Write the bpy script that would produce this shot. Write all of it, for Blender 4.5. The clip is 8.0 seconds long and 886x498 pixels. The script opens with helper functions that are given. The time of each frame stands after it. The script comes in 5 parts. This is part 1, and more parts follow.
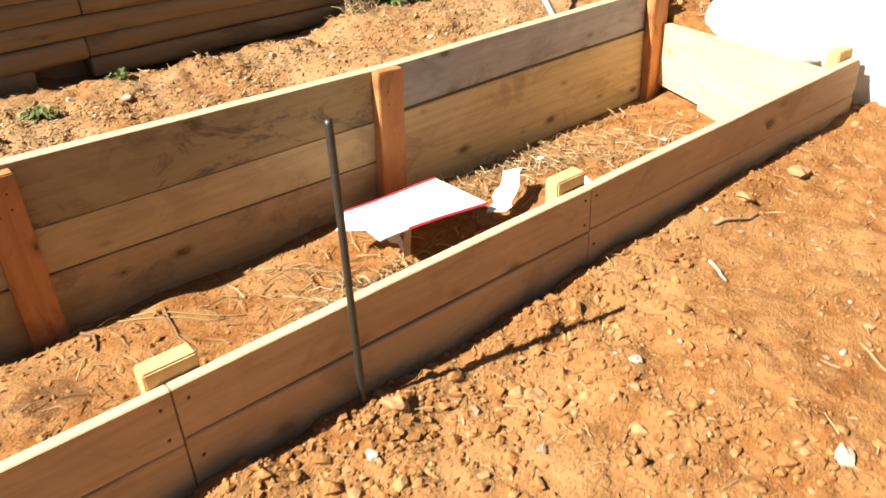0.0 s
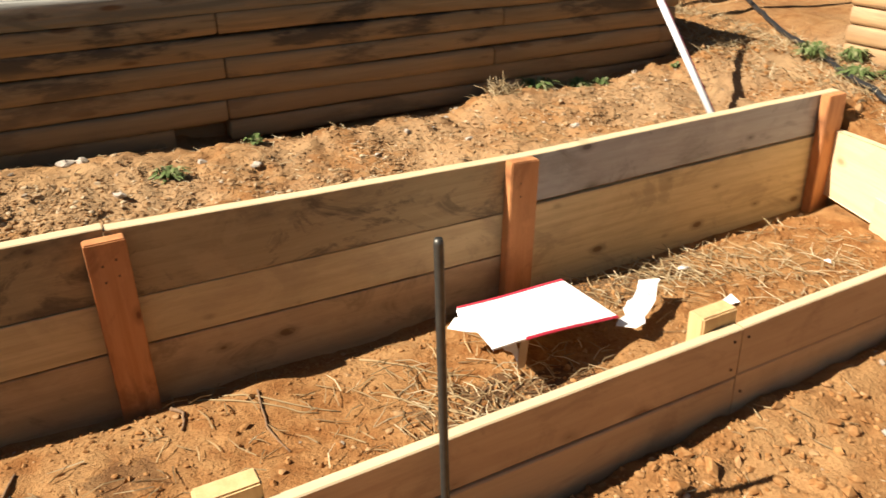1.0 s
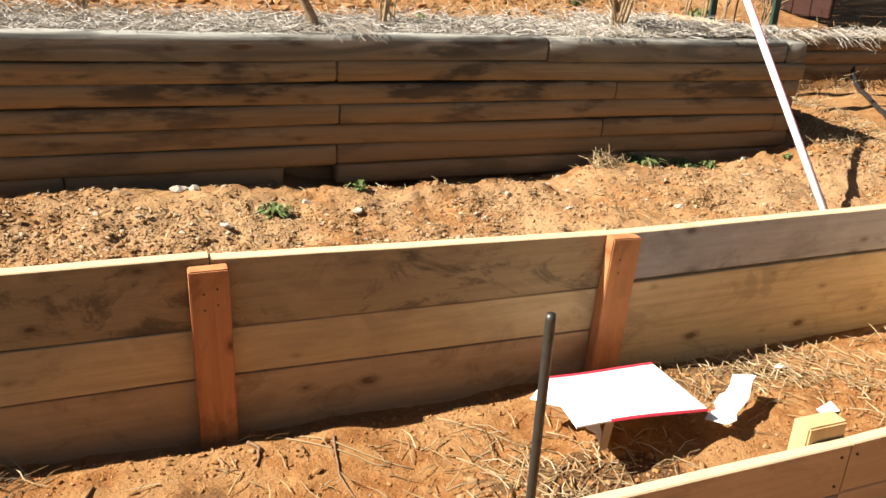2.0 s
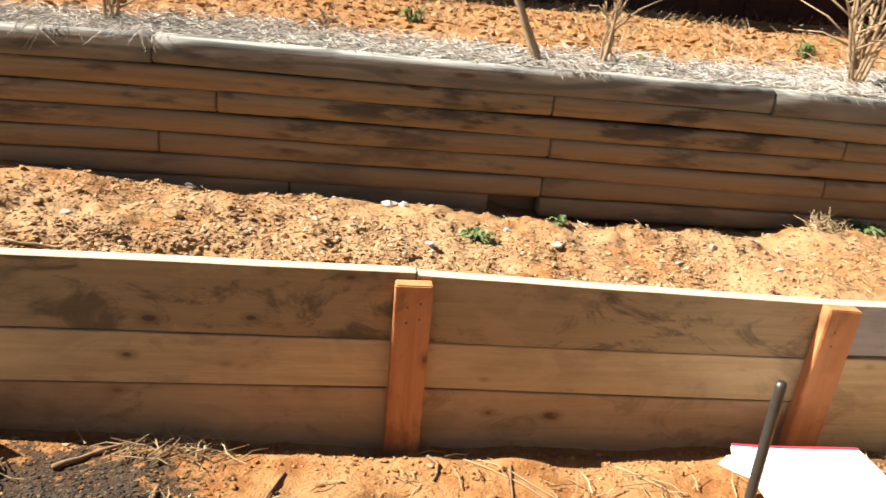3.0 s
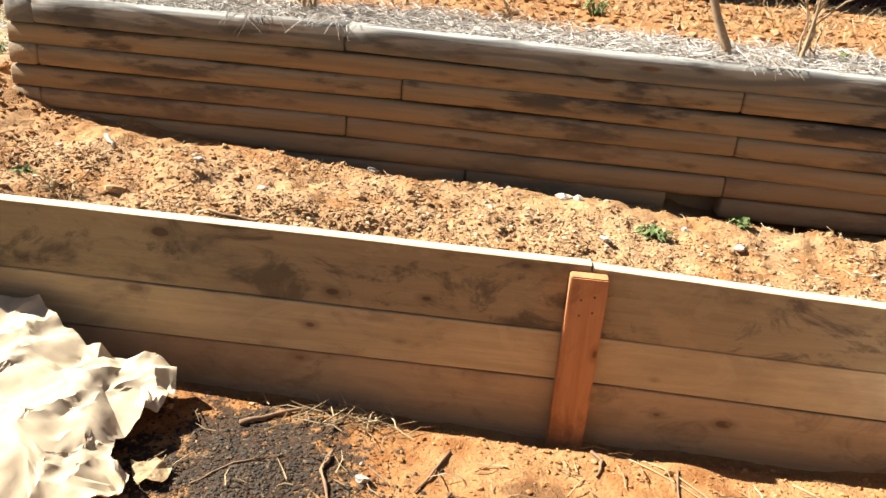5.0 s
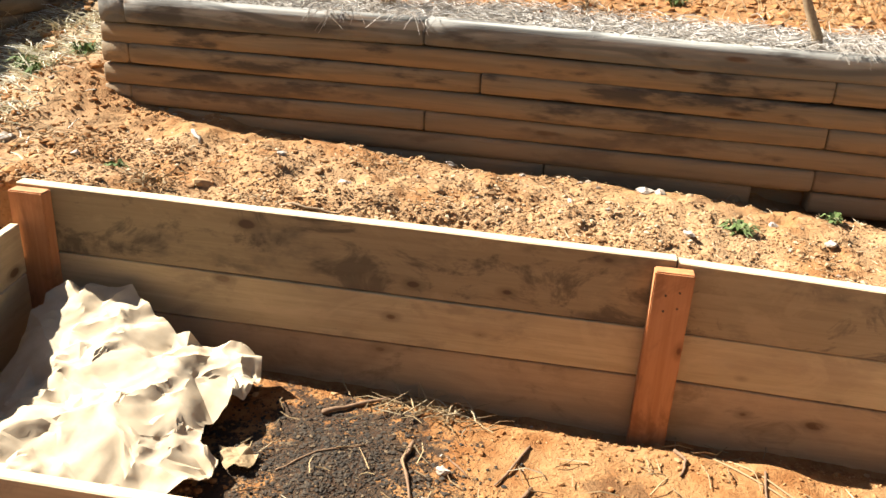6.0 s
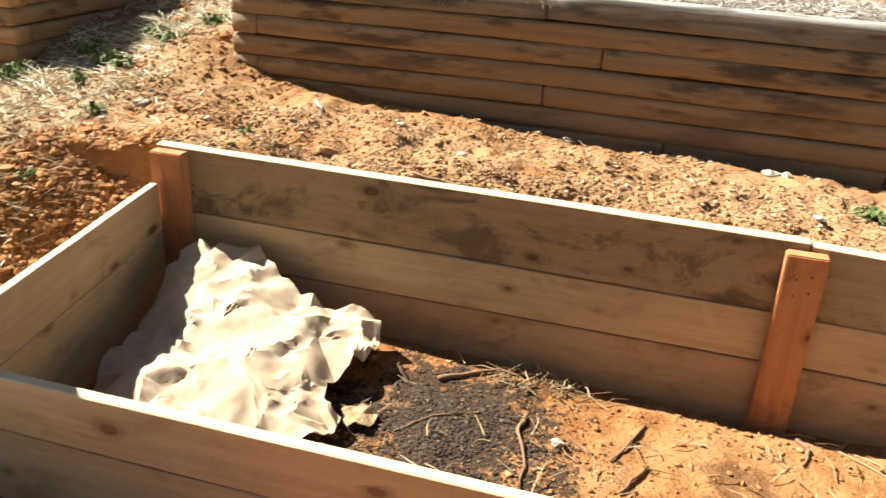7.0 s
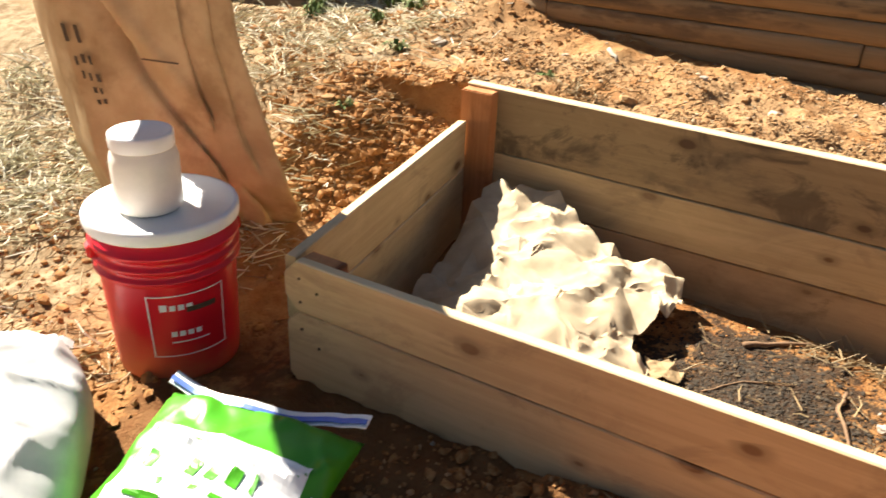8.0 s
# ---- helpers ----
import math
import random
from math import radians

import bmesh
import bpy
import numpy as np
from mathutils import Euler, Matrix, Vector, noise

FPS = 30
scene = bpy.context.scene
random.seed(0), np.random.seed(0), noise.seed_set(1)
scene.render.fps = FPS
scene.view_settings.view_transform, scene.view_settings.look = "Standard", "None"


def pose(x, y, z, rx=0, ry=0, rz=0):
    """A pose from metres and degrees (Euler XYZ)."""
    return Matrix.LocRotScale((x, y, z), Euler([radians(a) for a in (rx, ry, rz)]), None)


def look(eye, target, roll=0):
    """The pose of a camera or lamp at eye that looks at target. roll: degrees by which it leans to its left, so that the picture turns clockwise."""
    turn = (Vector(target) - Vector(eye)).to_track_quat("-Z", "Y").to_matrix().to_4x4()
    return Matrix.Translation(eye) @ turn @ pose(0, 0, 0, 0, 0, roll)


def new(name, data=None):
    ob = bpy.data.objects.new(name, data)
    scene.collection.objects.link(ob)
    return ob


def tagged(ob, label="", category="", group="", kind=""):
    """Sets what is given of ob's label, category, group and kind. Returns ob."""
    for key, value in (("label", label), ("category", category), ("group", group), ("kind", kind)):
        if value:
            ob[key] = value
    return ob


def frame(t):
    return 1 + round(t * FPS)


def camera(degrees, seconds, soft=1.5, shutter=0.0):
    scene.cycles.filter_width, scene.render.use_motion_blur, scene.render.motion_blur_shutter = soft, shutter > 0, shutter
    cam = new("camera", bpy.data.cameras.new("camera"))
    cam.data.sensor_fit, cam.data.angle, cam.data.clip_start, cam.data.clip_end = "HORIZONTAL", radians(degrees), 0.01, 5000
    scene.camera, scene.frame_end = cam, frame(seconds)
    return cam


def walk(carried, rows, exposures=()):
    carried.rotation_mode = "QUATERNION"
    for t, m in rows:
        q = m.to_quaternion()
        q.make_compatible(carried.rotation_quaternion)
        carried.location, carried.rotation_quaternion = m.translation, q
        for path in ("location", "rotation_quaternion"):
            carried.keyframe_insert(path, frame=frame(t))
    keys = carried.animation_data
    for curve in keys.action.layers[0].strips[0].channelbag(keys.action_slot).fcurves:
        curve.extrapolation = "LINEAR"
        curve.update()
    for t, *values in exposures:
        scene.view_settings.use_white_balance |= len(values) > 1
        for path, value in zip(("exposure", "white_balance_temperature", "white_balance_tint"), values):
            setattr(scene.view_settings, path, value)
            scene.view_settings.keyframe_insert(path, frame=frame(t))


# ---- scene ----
cam = camera(57.6, 8.0, shutter=0.2)
PATH = [
    (0, (-0.185, -1.951, 1.101), (0.87, -0.595, 0.077), -3.2),
    (0.2, (-0.111, -1.884, 1.089), (0.968, -0.514, 0.11), -1.7),
    (0.5, (-0.044, -1.829, 1.086), (0.959, -0.367, 0.162), -2.1),
    (0.8, (-0.042, -1.806, 1.084), (0.877, -0.268, 0.193), -2.6),
    (1, (-0.05, -1.789, 1.096), (0.792, -0.198, 0.226), -1.6),
    (1.2, (-0.063, -1.776, 1.092), (0.699, -0.131, 0.249), 0.4),
    (2.3, (-0.094, -1.749, 1.108), (0.561, 0.004, 0.402), 4.0),
    (2.5, (-0.104, -1.746, 1.106), (0.431, 0.052, 0.412), 3.9),
    (3, (-0.157, -1.75, 1.11), (0.122, 0.102, 0.407), 5.5),
    (3.5, (-0.185, -1.759, 1.102), (-0.111, 0.113, 0.401), 5.1),
    (4, (-0.173, -1.762, 1.103), (-0.178, 0.107, 0.39), 4.1),
    (4.5, (-0.183, -1.762, 1.097), (-0.226, 0.099, 0.366), 4.4),
    (6, (-0.23, -1.766, 1.084), (-0.504, 0.062, 0.32), 3.2),
    (6.5, (-0.241, -1.775, 1.075), (-0.583, 0.032, 0.289), 1.4),
    (7, (-0.297, -1.801, 1.062), (-0.782, -0.041, 0.245), 2.9),
    (7.5, (-0.4, -1.848, 1.048), (-1.153, -0.197, 0.206), 2.7),
    (8, (-0.557, -1.917, 1.019), (-1.446, -0.384, 0.091), 2.3),
]
EXPOSURES = [(0, 1.5, 6750, 10), (0.5, 1.15, 6800, 10), (1, 1.17, 6750, 10), (2.5, 1.56, 6350, 10), (3, 1.76, 6300, 10), (4.5, 1.92, 6150, 10), (6.5, 1.87, 6250, 10), (7.5, 1.85, 6500, 10), (8, 1.88, 6600, 10)]
walk(cam, [(t, look(eye, target, roll)) for t, eye, target, roll in PATH], EXPOSURES)

# ---- world, sun ----
SUN_FROM = Vector((-1.05, 0.22, 1.0)).normalized()
world = bpy.data.worlds.new("sky")
scene.world = world
world.use_nodes = True
wn = world.node_tree
sky = wn.nodes.new("ShaderNodeTexSky")
sky.sky_type = "NISHITA"
sky.sun_disc = False
sky.sun_elevation = math.asin(SUN_FROM.z)
sky.sun_rotation = math.atan2(SUN_FROM.x, SUN_FROM.y)
wn.links.new(sky.outputs[0], wn.nodes["Background"].inputs[0])
wn.nodes["Background"].inputs[1].default_value = 0.021
sun = new("sun", bpy.data.lights.new("sun", "SUN"))
sun.data.energy, sun.data.angle, sun.data.color = 5.0, radians(0.5), (1.0, 0.93, 0.82)
sun.matrix_world = look(SUN_FROM * 20, (0, 0, 0))

# ---- materials ----


class Nodes:
    """Short hand for building one node material."""

    def __init__(self, name, rough=0.8, spec=0.3):
        self.mat = bpy.data.materials.new(name)
        self.mat.use_nodes = True
        self.t = self.mat.node_tree
        self.bsdf = self.t.nodes["Principled BSDF"]
        self.bsdf.inputs["Roughness"].default_value = rough
        self.bsdf.inputs["Specular IOR Level"].default_value = spec

    def put(self, sock, v):
        if isinstance(v, bpy.types.NodeSocket):
            self.t.links.new(v, sock)
        elif isinstance(v, (tuple, list)):
            sock.default_value = (*v, 1.0) if len(v) == 3 and len(sock.default_value) == 4 else v
        else:
            sock.default_value = v

    def coords(self, scale=(1, 1, 1), shuffle=True):
        c = self.t.nodes.new("ShaderNodeTexCoord").outputs["Object"]
        if shuffle:
            r = self.math("MULTIPLY", self.t.nodes.new("ShaderNodeObjectInfo").outputs["Random"], 37.0)
            add = self.t.nodes.new("ShaderNodeVectorMath")
            add.operation = "ADD"
            self.t.links.new(c, add.inputs[0])
            self.t.links.new(r, add.inputs[1])
            c = add.outputs[0]
        return self.scaled(c, scale)

    def scaled(self, c, scale):
        m = self.t.nodes.new("ShaderNodeVectorMath")
        m.operation = "MULTIPLY"
        self.t.links.new(c, m.inputs[0])
        m.inputs[1].default_value = scale
        return m.outputs[0]

    def position(self):
        return self.t.nodes.new("ShaderNodeNewGeometry").outputs["Position"]

    def island(self):
        return self.t.nodes.new("ShaderNodeNewGeometry").outputs["Random Per Island"]

    def chance(self):
        return self.t.nodes.new("ShaderNodeObjectInfo").outputs["Random"]

    def noise(self, vec, scale=5.0, detail=4.0, rough=0.6, distort=0.0):
        n = self.t.nodes.new("ShaderNodeTexNoise")
        self.t.links.new(vec, n.inputs["Vector"])
        n.inputs["Scale"].default_value, n.inputs["Detail"].default_value = scale, detail
        n.inputs["Roughness"].default_value, n.inputs["Distortion"].default_value = rough, distort
        return n.outputs["Fac"]

    def voronoi(self, vec, scale=5.0, feature="F1"):
        n = self.t.nodes.new("ShaderNodeTexVoronoi")
        n.feature = feature
        n.voronoi_dimensions = "2D"
        self.t.links.new(vec, n.inputs["Vector"])
        n.inputs["Scale"].default_value = scale
        return n.outputs["Distance"], self.axis(n.outputs["Color"], 0)

    def flat(self, vec, sx, sz):
        """The face of a board, x and z, as a flat vector."""
        s = self.t.nodes.new("ShaderNodeSeparateXYZ")
        self.t.links.new(vec, s.inputs[0])
        k = self.t.nodes.new("ShaderNodeCombineXYZ")
        self.t.links.new(self.math("MULTIPLY", s.outputs[0], sx), k.inputs[0])
        self.t.links.new(self.math("MULTIPLY", s.outputs[2], sz), k.inputs[1])
        return k.outputs[0]

    def ramp(self, fac, lo, hi, a=0.0, b=1.0):
        n = self.t.nodes.new("ShaderNodeMapRange")
        n.interpolation_type = "SMOOTHSTEP"
        self.put(n.inputs["Value"], fac)
        for k, v in (("From Min", lo), ("From Max", hi), ("To Min", a), ("To Max", b)):
            n.inputs[k].default_value = v
        return n.outputs["Result"]

    def math(self, op, a, b=0.0):
        n = self.t.nodes.new("ShaderNodeMath")
        n.operation = op
        self.put(n.inputs[0], a)
        self.put(n.inputs[1], b)
        return n.outputs[0]

    def mix(self, fac, a, b, mode="MIX"):
        n = self.t.nodes.new("ShaderNodeMix")
        n.data_type, n.blend_type = "RGBA", mode
        self.put(n.inputs[0], fac)
        self.put(n.inputs[6], a)
        self.put(n.inputs[7], b)
        return n.outputs[2]

    def axis(self, vec, n):
        s = self.t.nodes.new("ShaderNodeSeparateXYZ")
        self.t.links.new(vec, s.inputs[0])
        return s.outputs[n]

    def bump(self, height, strength=0.4, dist=0.004):
        n = self.t.nodes.new("ShaderNodeBump")
        n.inputs["Strength"].default_value, n.inputs["Distance"].default_value = strength, dist
        self.t.links.new(height, n.inputs["Height"])
        self.t.links.new(n.outputs[0], self.bsdf.inputs["Normal"])

    def done(self, color, rough=None):
        self.put(self.bsdf.inputs["Base Color"], color)
        if rough is not None:
            self.put(self.bsdf.inputs["Roughness"], rough)
        return self.mat


CHARRED = (0.026, 0.022, 0.018)


def soil_material():
    n = Nodes("red_clay_soil", 0.95, 0.1)
    p = n.position()
    big = n.noise(p, 2.2, 4, 0.6)
    mid = n.noise(p, 16, 5, 0.65)
    fine = n.noise(p, 120, 4, 0.7)
    col = n.mix(n.ramp(mid, 0.35, 0.7), (0.23, 0.096, 0.03), (0.35, 0.182, 0.07))
    col = n.mix(n.ramp(big, 0.45, 0.68, 0, 0.75), col, (0.375, 0.215, 0.092))
    col = n.mix(n.ramp(fine, 0.5, 0.75, 0, 0.6), col, (0.17, 0.062, 0.02))
    # dry greyish litter on the untilled ground beyond the beds
    x, y = n.axis(p, 0), n.axis(p, 1)
    wob = n.math("MULTIPLY", n.math("SUBTRACT", n.noise(p, 3.0, 4), 0.5), 0.9)
    leftside = n.math("MULTIPLY", n.ramp(n.math("ADD", x, wob), -1.75, -2.3, 0, 0.75), n.ramp(n.math("ADD", y, wob), -2.3, -1.4))
    col = n.mix(leftside, col, n.mix(n.ramp(mid, 0.4, 0.62), (0.2, 0.15, 0.085), (0.39, 0.32, 0.205)))
    bank = n.math("MULTIPLY", n.ramp(y, 0.0, 0.06), n.ramp(n.noise(p, 3.2, 4, 0.6), 0.36, 0.56, 0.05, 0.62))
    col = n.mix(n.math("MULTIPLY", bank, n.ramp(y, 0.85, 0.6, 0.25, 1.0)), col, (0.39, 0.26, 0.14))
    # trodden soil before the bed's corner darkened for shade; charred patches in the bed
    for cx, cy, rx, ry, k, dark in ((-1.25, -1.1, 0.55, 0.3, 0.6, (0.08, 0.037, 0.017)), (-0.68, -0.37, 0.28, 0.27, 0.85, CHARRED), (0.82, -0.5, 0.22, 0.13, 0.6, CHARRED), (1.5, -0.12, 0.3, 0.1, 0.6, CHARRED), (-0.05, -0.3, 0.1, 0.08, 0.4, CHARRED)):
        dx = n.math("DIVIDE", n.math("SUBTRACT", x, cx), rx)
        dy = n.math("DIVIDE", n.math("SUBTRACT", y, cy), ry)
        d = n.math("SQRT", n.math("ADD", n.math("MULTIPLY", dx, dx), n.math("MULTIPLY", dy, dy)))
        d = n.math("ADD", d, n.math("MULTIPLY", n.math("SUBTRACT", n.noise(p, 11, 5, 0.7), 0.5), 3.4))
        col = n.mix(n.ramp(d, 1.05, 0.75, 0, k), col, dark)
    n.bump(n.math("ADD", fine, n.math("MULTIPLY", n.noise(p, 45, 4), 1.5)), 0.9, 0.006)
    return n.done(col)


def clod_material(name, a, b, pale):
    n = Nodes(name, 0.95, 0.1)
    p = n.position()
    r = n.island()
    col = n.mix(n.ramp(n.noise(p, 60, 4), 0.35, 0.65), a, b)
    col = n.mix(n.ramp(r, 0.82, 0.95, 0, 0.8), col, pale)
    n.bump(n.noise(p, 180, 3), 0.6, 0.002)
    return n.done(col)


def board_material(name, light, dark, knot, stain, stain_much=0.5, rough=0.75):
    n = Nodes(name, rough, 0.25)
    c = n.coords()
    warp = n.noise(n.scaled(c, (2.0, 6.0, 9.0)), 1.5, 2)
    g = n.noise(n.scaled(c, (1.6, 30, 34)), 1.6, 5, 0.6, 0.4)
    fine = n.noise(n.scaled(c, (14, 240, 260)), 1.0, 3)
    col = n.mix(n.ramp(g, 0.35, 0.68, 0, 0.75), light, dark)
    col = n.mix(n.ramp(fine, 0.45, 0.8, 0, 0.2), col, [v * 0.6 for v in dark])
    col = n.mix(n.ramp(n.chance(), 0.0, 1.0, 0.0, 0.4), col, [v * 0.72 for v in light])
    kv, cell = n.voronoi(n.flat(c, 4.6, 8.5), 1.0)
    kd = n.math("ADD", kv, n.math("MULTIPLY", n.math("SUBTRACT", warp, 0.5), 0.16))
    kd = n.math("ADD", kd, n.ramp(cell, 0.05, 0.7, 0.0, 0.22))
    col = n.mix(n.ramp(kd, 0.2, 0.09, 0, 0.55), col, [v * 0.55 for v in dark])
    col = n.mix(n.ramp(kd, 0.1, 0.05, 0, 0.85), col, knot)
    blot = n.noise(n.scaled(c, (3.2, 5, 7)), 1.1, 5, 0.65)
    col = n.mix(n.ramp(blot, 0.5, 0.72, 0, stain_much), col, stain)
    smudge = n.noise(n.scaled(c, (2.6, 4, 4.5)), 1.6, 6, 0.7, 0.8)
    col = n.mix(n.ramp(smudge, 0.52, 0.64, 0, stain_much * 0.8), col, [v * 0.7 for v in stain])
    col = n.mix(n.ramp(smudge, 0.45, 0.36, 0, stain_much * 0.45), col, [min(1, v * 1.15) for v in light])
    n.bump(n.math("ADD", n.math("MULTIPLY", g, 0.6), fine), 0.25, 0.0015)
    return n.done(col)


def timber_material(name, grey, warm, black=0.7, swirl=0.4):
    n = Nodes(name, 0.85, 0.2)
    raw = n.t.nodes.new("ShaderNodeTexCoord").outputs["Object"]
    z = n.axis(raw, 2)
    c = n.coords()
    g = n.noise(n.scaled(c, (0.9, 16, 20)), 1.8, 4, 0.6, 1.2)
    fine = n.noise(n.scaled(c, (7, 140, 150)), 1.0, 3)
    blot = n.noise(n.scaled(c, (1.6, 5, 7)), 1.2, 4, 0.6)
    up = n.math("ADD", n.math("MULTIPLY", z, 13.0), n.math("MULTIPLY", n.math("SUBTRACT", blot, 0.5), 1.8))
    col = n.mix(n.ramp(up, -0.35, 0.4), warm, grey)
    col = n.mix(n.ramp(n.chance(), 0.0, 1.0, 0.0, 0.35), col, [v * 0.7 for v in warm])
    col = n.mix(n.ramp(g, 0.44, 0.62, 0, 0.25 + 0.5 * swirl), col, [v * 0.45 for v in grey])
    col = n.mix(n.ramp(fine, 0.5, 0.8, 0, 0.3), col, [v * 0.5 for v in warm])
    rings = n.math("SINE", n.math("MULTIPLY", n.noise(n.scaled(c, (1.0, 4, 7)), 1.0, 1, 0.5, 0.4), 46.0))
    col = n.mix(n.ramp(rings, 0.1, 0.95, 0, swirl), col, [v * 0.3 for v in grey])
    stain = n.noise(n.scaled(c, (2.6, 8, 10)), 1.1, 5, 0.6)
    high = n.ramp(up, -0.75, -0.1)
    col = n.mix(n.math("MULTIPLY", n.ramp(stain, 0.52, 0.63, 0, black), high), col, (0.05, 0.043, 0.036))
    k, cell = n.voronoi(n.flat(c, 2.2, 10.0), 1.0)
    k = n.math("ADD", k, n.ramp(cell, 0.2, 0.9, 0.0, 0.16))
    col = n.mix(n.ramp(k, 0.12, 0.05, 0, 0.8), col, (0.09, 0.045, 0.02))
    dust = n.noise(n.scaled(c, (3, 8, 14)), 1.3, 5, 0.7)
    splash = n.ramp(n.math("ADD", n.axis(n.position(), 2), n.math("MULTIPLY", dust, -0.35)), 0.42, 0.15, 0, 0.6)
    col = n.mix(n.math("MAXIMUM", n.ramp(dust, 0.55, 0.75, 0, 0.3), splash), col, (0.33, 0.2, 0.1))
    n.bump(n.math("ADD", g, fine), 0.4, 0.003)
    return n.done(col)


def paper_material(name, col_a, col_b, rough=0.8, stain=(0.2, 0.12, 0.06), much=0.0):
    n = Nodes(name, rough, 0.2)
    c = n.coords()
    col = n.mix(n.ramp(n.noise(c, 14, 4), 0.35, 0.7), col_a, col_b)
    if much:
        col = n.mix(n.ramp(n.noise(c, 5, 5, 0.65), 0.52, 0.72, 0, much), col, stain)
    n.bump(n.noise(c, 60, 3), 0.15, 0.002)
    return n.done(col)


def plain(name, color, rough=0.5, spec=0.5, metal=0.0, vary=0.25, scale=30.0):
    n = Nodes(name, rough, spec)
    n.bsdf.inputs["Metallic"].default_value = metal
    c = n.coords()
    f = n.noise(c, scale, 4, 0.65)
    return n.done(n.mix(n.ramp(f, 0.35, 0.75, 0, vary), color, [v * 0.45 for v in color]), n.ramp(f, 0.3, 0.7, rough * 0.85, min(1, rough * 1.2)))


def strand_material(name, a, b, c3):
    n = Nodes(name, 0.85, 0.2)
    r = n.island()
    return n.done(n.mix(n.ramp(r, 0.6, 0.95), n.mix(n.ramp(r, 0.0, 0.6), a, b), c3))


SOIL = soil_material()
CLOD = clod_material("clay_clods", (0.24, 0.106, 0.035), (0.36, 0.192, 0.077), (0.4, 0.25, 0.125))
CLOD_DRY = clod_material("dry_sandy_clods", (0.26, 0.143, 0.062), (0.36, 0.23, 0.118), (0.46, 0.36, 0.235))
PEBBLE = clod_material("pale_pebbles", (0.27, 0.205, 0.14), (0.36, 0.29, 0.215), (0.44, 0.385, 0.32))
CHAR = clod_material("charred_chips", (0.03, 0.025, 0.02), (0.07, 0.055, 0.04), (0.17, 0.12, 0.07))
BOARD = board_material("fresh_cedar_board", (0.6, 0.45, 0.245), (0.46, 0.33, 0.17), (0.15, 0.075, 0.03), (0.36, 0.26, 0.15), 0.5)
BOARD_DIRTY = board_material("dirty_cedar_board", (0.4, 0.285, 0.15), (0.29, 0.2, 0.1), (0.09, 0.05, 0.03), (0.13, 0.095, 0.06), 0.9)
BOARD_LOW = board_material("soil_stained_board", (0.5, 0.35, 0.2), (0.41, 0.28, 0.155), (0.14, 0.075, 0.035), (0.3, 0.2, 0.11), 0.7)
BOARD_FRONT = board_material("pinkish_cedar_board", (0.62, 0.42, 0.23), (0.5, 0.32, 0.165), (0.19, 0.09, 0.04), (0.42, 0.26, 0.14), 0.5)
BOARD_GREY = board_material("weathered_grey_board", (0.44, 0.4, 0.36), (0.33, 0.29, 0.26), (0.11, 0.09, 0.075), (0.22, 0.19, 0.16), 0.6)
POST = board_material("red_cedar_post", (0.56, 0.25, 0.1), (0.42, 0.165, 0.06), (0.14, 0.05, 0.02), (0.3, 0.12, 0.05), 0.6)
# pale sawn wood, lightened further to put sunshine into the colour
SUNLIT_SAWN = board_material("sunlit_pale_sawn_wood", (0.72, 0.56, 0.34), (0.62, 0.46, 0.26), (0.4, 0.25, 0.12), (0.55, 0.42, 0.26), 0.3)
STUB = board_material("pale_pine_stub", (0.66, 0.45, 0.22), (0.55, 0.34, 0.15), (0.25, 0.12, 0.05), (0.45, 0.28, 0.13), 0.3)
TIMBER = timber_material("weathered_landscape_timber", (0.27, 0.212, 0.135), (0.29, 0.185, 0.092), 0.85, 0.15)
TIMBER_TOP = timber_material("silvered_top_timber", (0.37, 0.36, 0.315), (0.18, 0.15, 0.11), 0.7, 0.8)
# lit copy of the timber: sunshine painted in as a paler, warmer colour
TIMBER_SUNLIT = timber_material("sunlit_pale_timber", (0.55, 0.38, 0.22), (0.5, 0.28, 0.12), 0.2)
KRAFT = paper_material("kraft_paper", (0.4, 0.3, 0.185), (0.48, 0.37, 0.24))
PAPER = paper_material("creased_kraft_paper", (0.46, 0.36, 0.235), (0.54, 0.435, 0.295))
TAN_PAPER = paper_material("tan_paper", (0.19, 0.125, 0.058), (0.26, 0.18, 0.09))
SCRAP = paper_material("brown_paper_scrap", (0.27, 0.185, 0.095), (0.34, 0.24, 0.13))
KRAFT_SACK = paper_material("stained_kraft_sack", (0.44, 0.31, 0.165), (0.52, 0.385, 0.22), 0.75, (0.24, 0.14, 0.06), 0.65)
WHITE_CARD = paper_material("white_card", (0.8, 0.79, 0.77), (0.86, 0.85, 0.83))
WHITE_SACK = paper_material("white_woven_plastic", (0.53, 0.54, 0.53), (0.65, 0.65, 0.63), 0.5)
RED_EDGE = plain("red_print", (0.6, 0.03, 0.06), 0.6, vary=0.1)
INK = plain("black_print", (0.07, 0.05, 0.03), 0.8, vary=0.5, scale=120)
STEEL = plain("dark_steel_rod", (0.075, 0.07, 0.06), 0.45, 0.5, 0.6, 0.5, 60)
RED_PLASTIC = plain("red_plastic", (0.72, 0.008, 0.022), 0.32, 0.5, vary=0.12, scale=9)
WHITE_PLASTIC = plain("white_plastic", (0.85, 0.85, 0.85), 0.35, 0.5, vary=0.08, scale=12)
GREEN_FILM = plain("green_film", (0.06, 0.31, 0.012), 0.35, 0.5, vary=0.3, scale=9)
BLUE_FILM = plain("blue_print", (0.08, 0.16, 0.55), 0.4, vary=0.1)
PINK = plain("pink_paint", (0.72, 0.06, 0.16), 0.45, vary=0.2)
HOSE = plain("black_hose", (0.02, 0.02, 0.02), 0.4, vary=0.2)
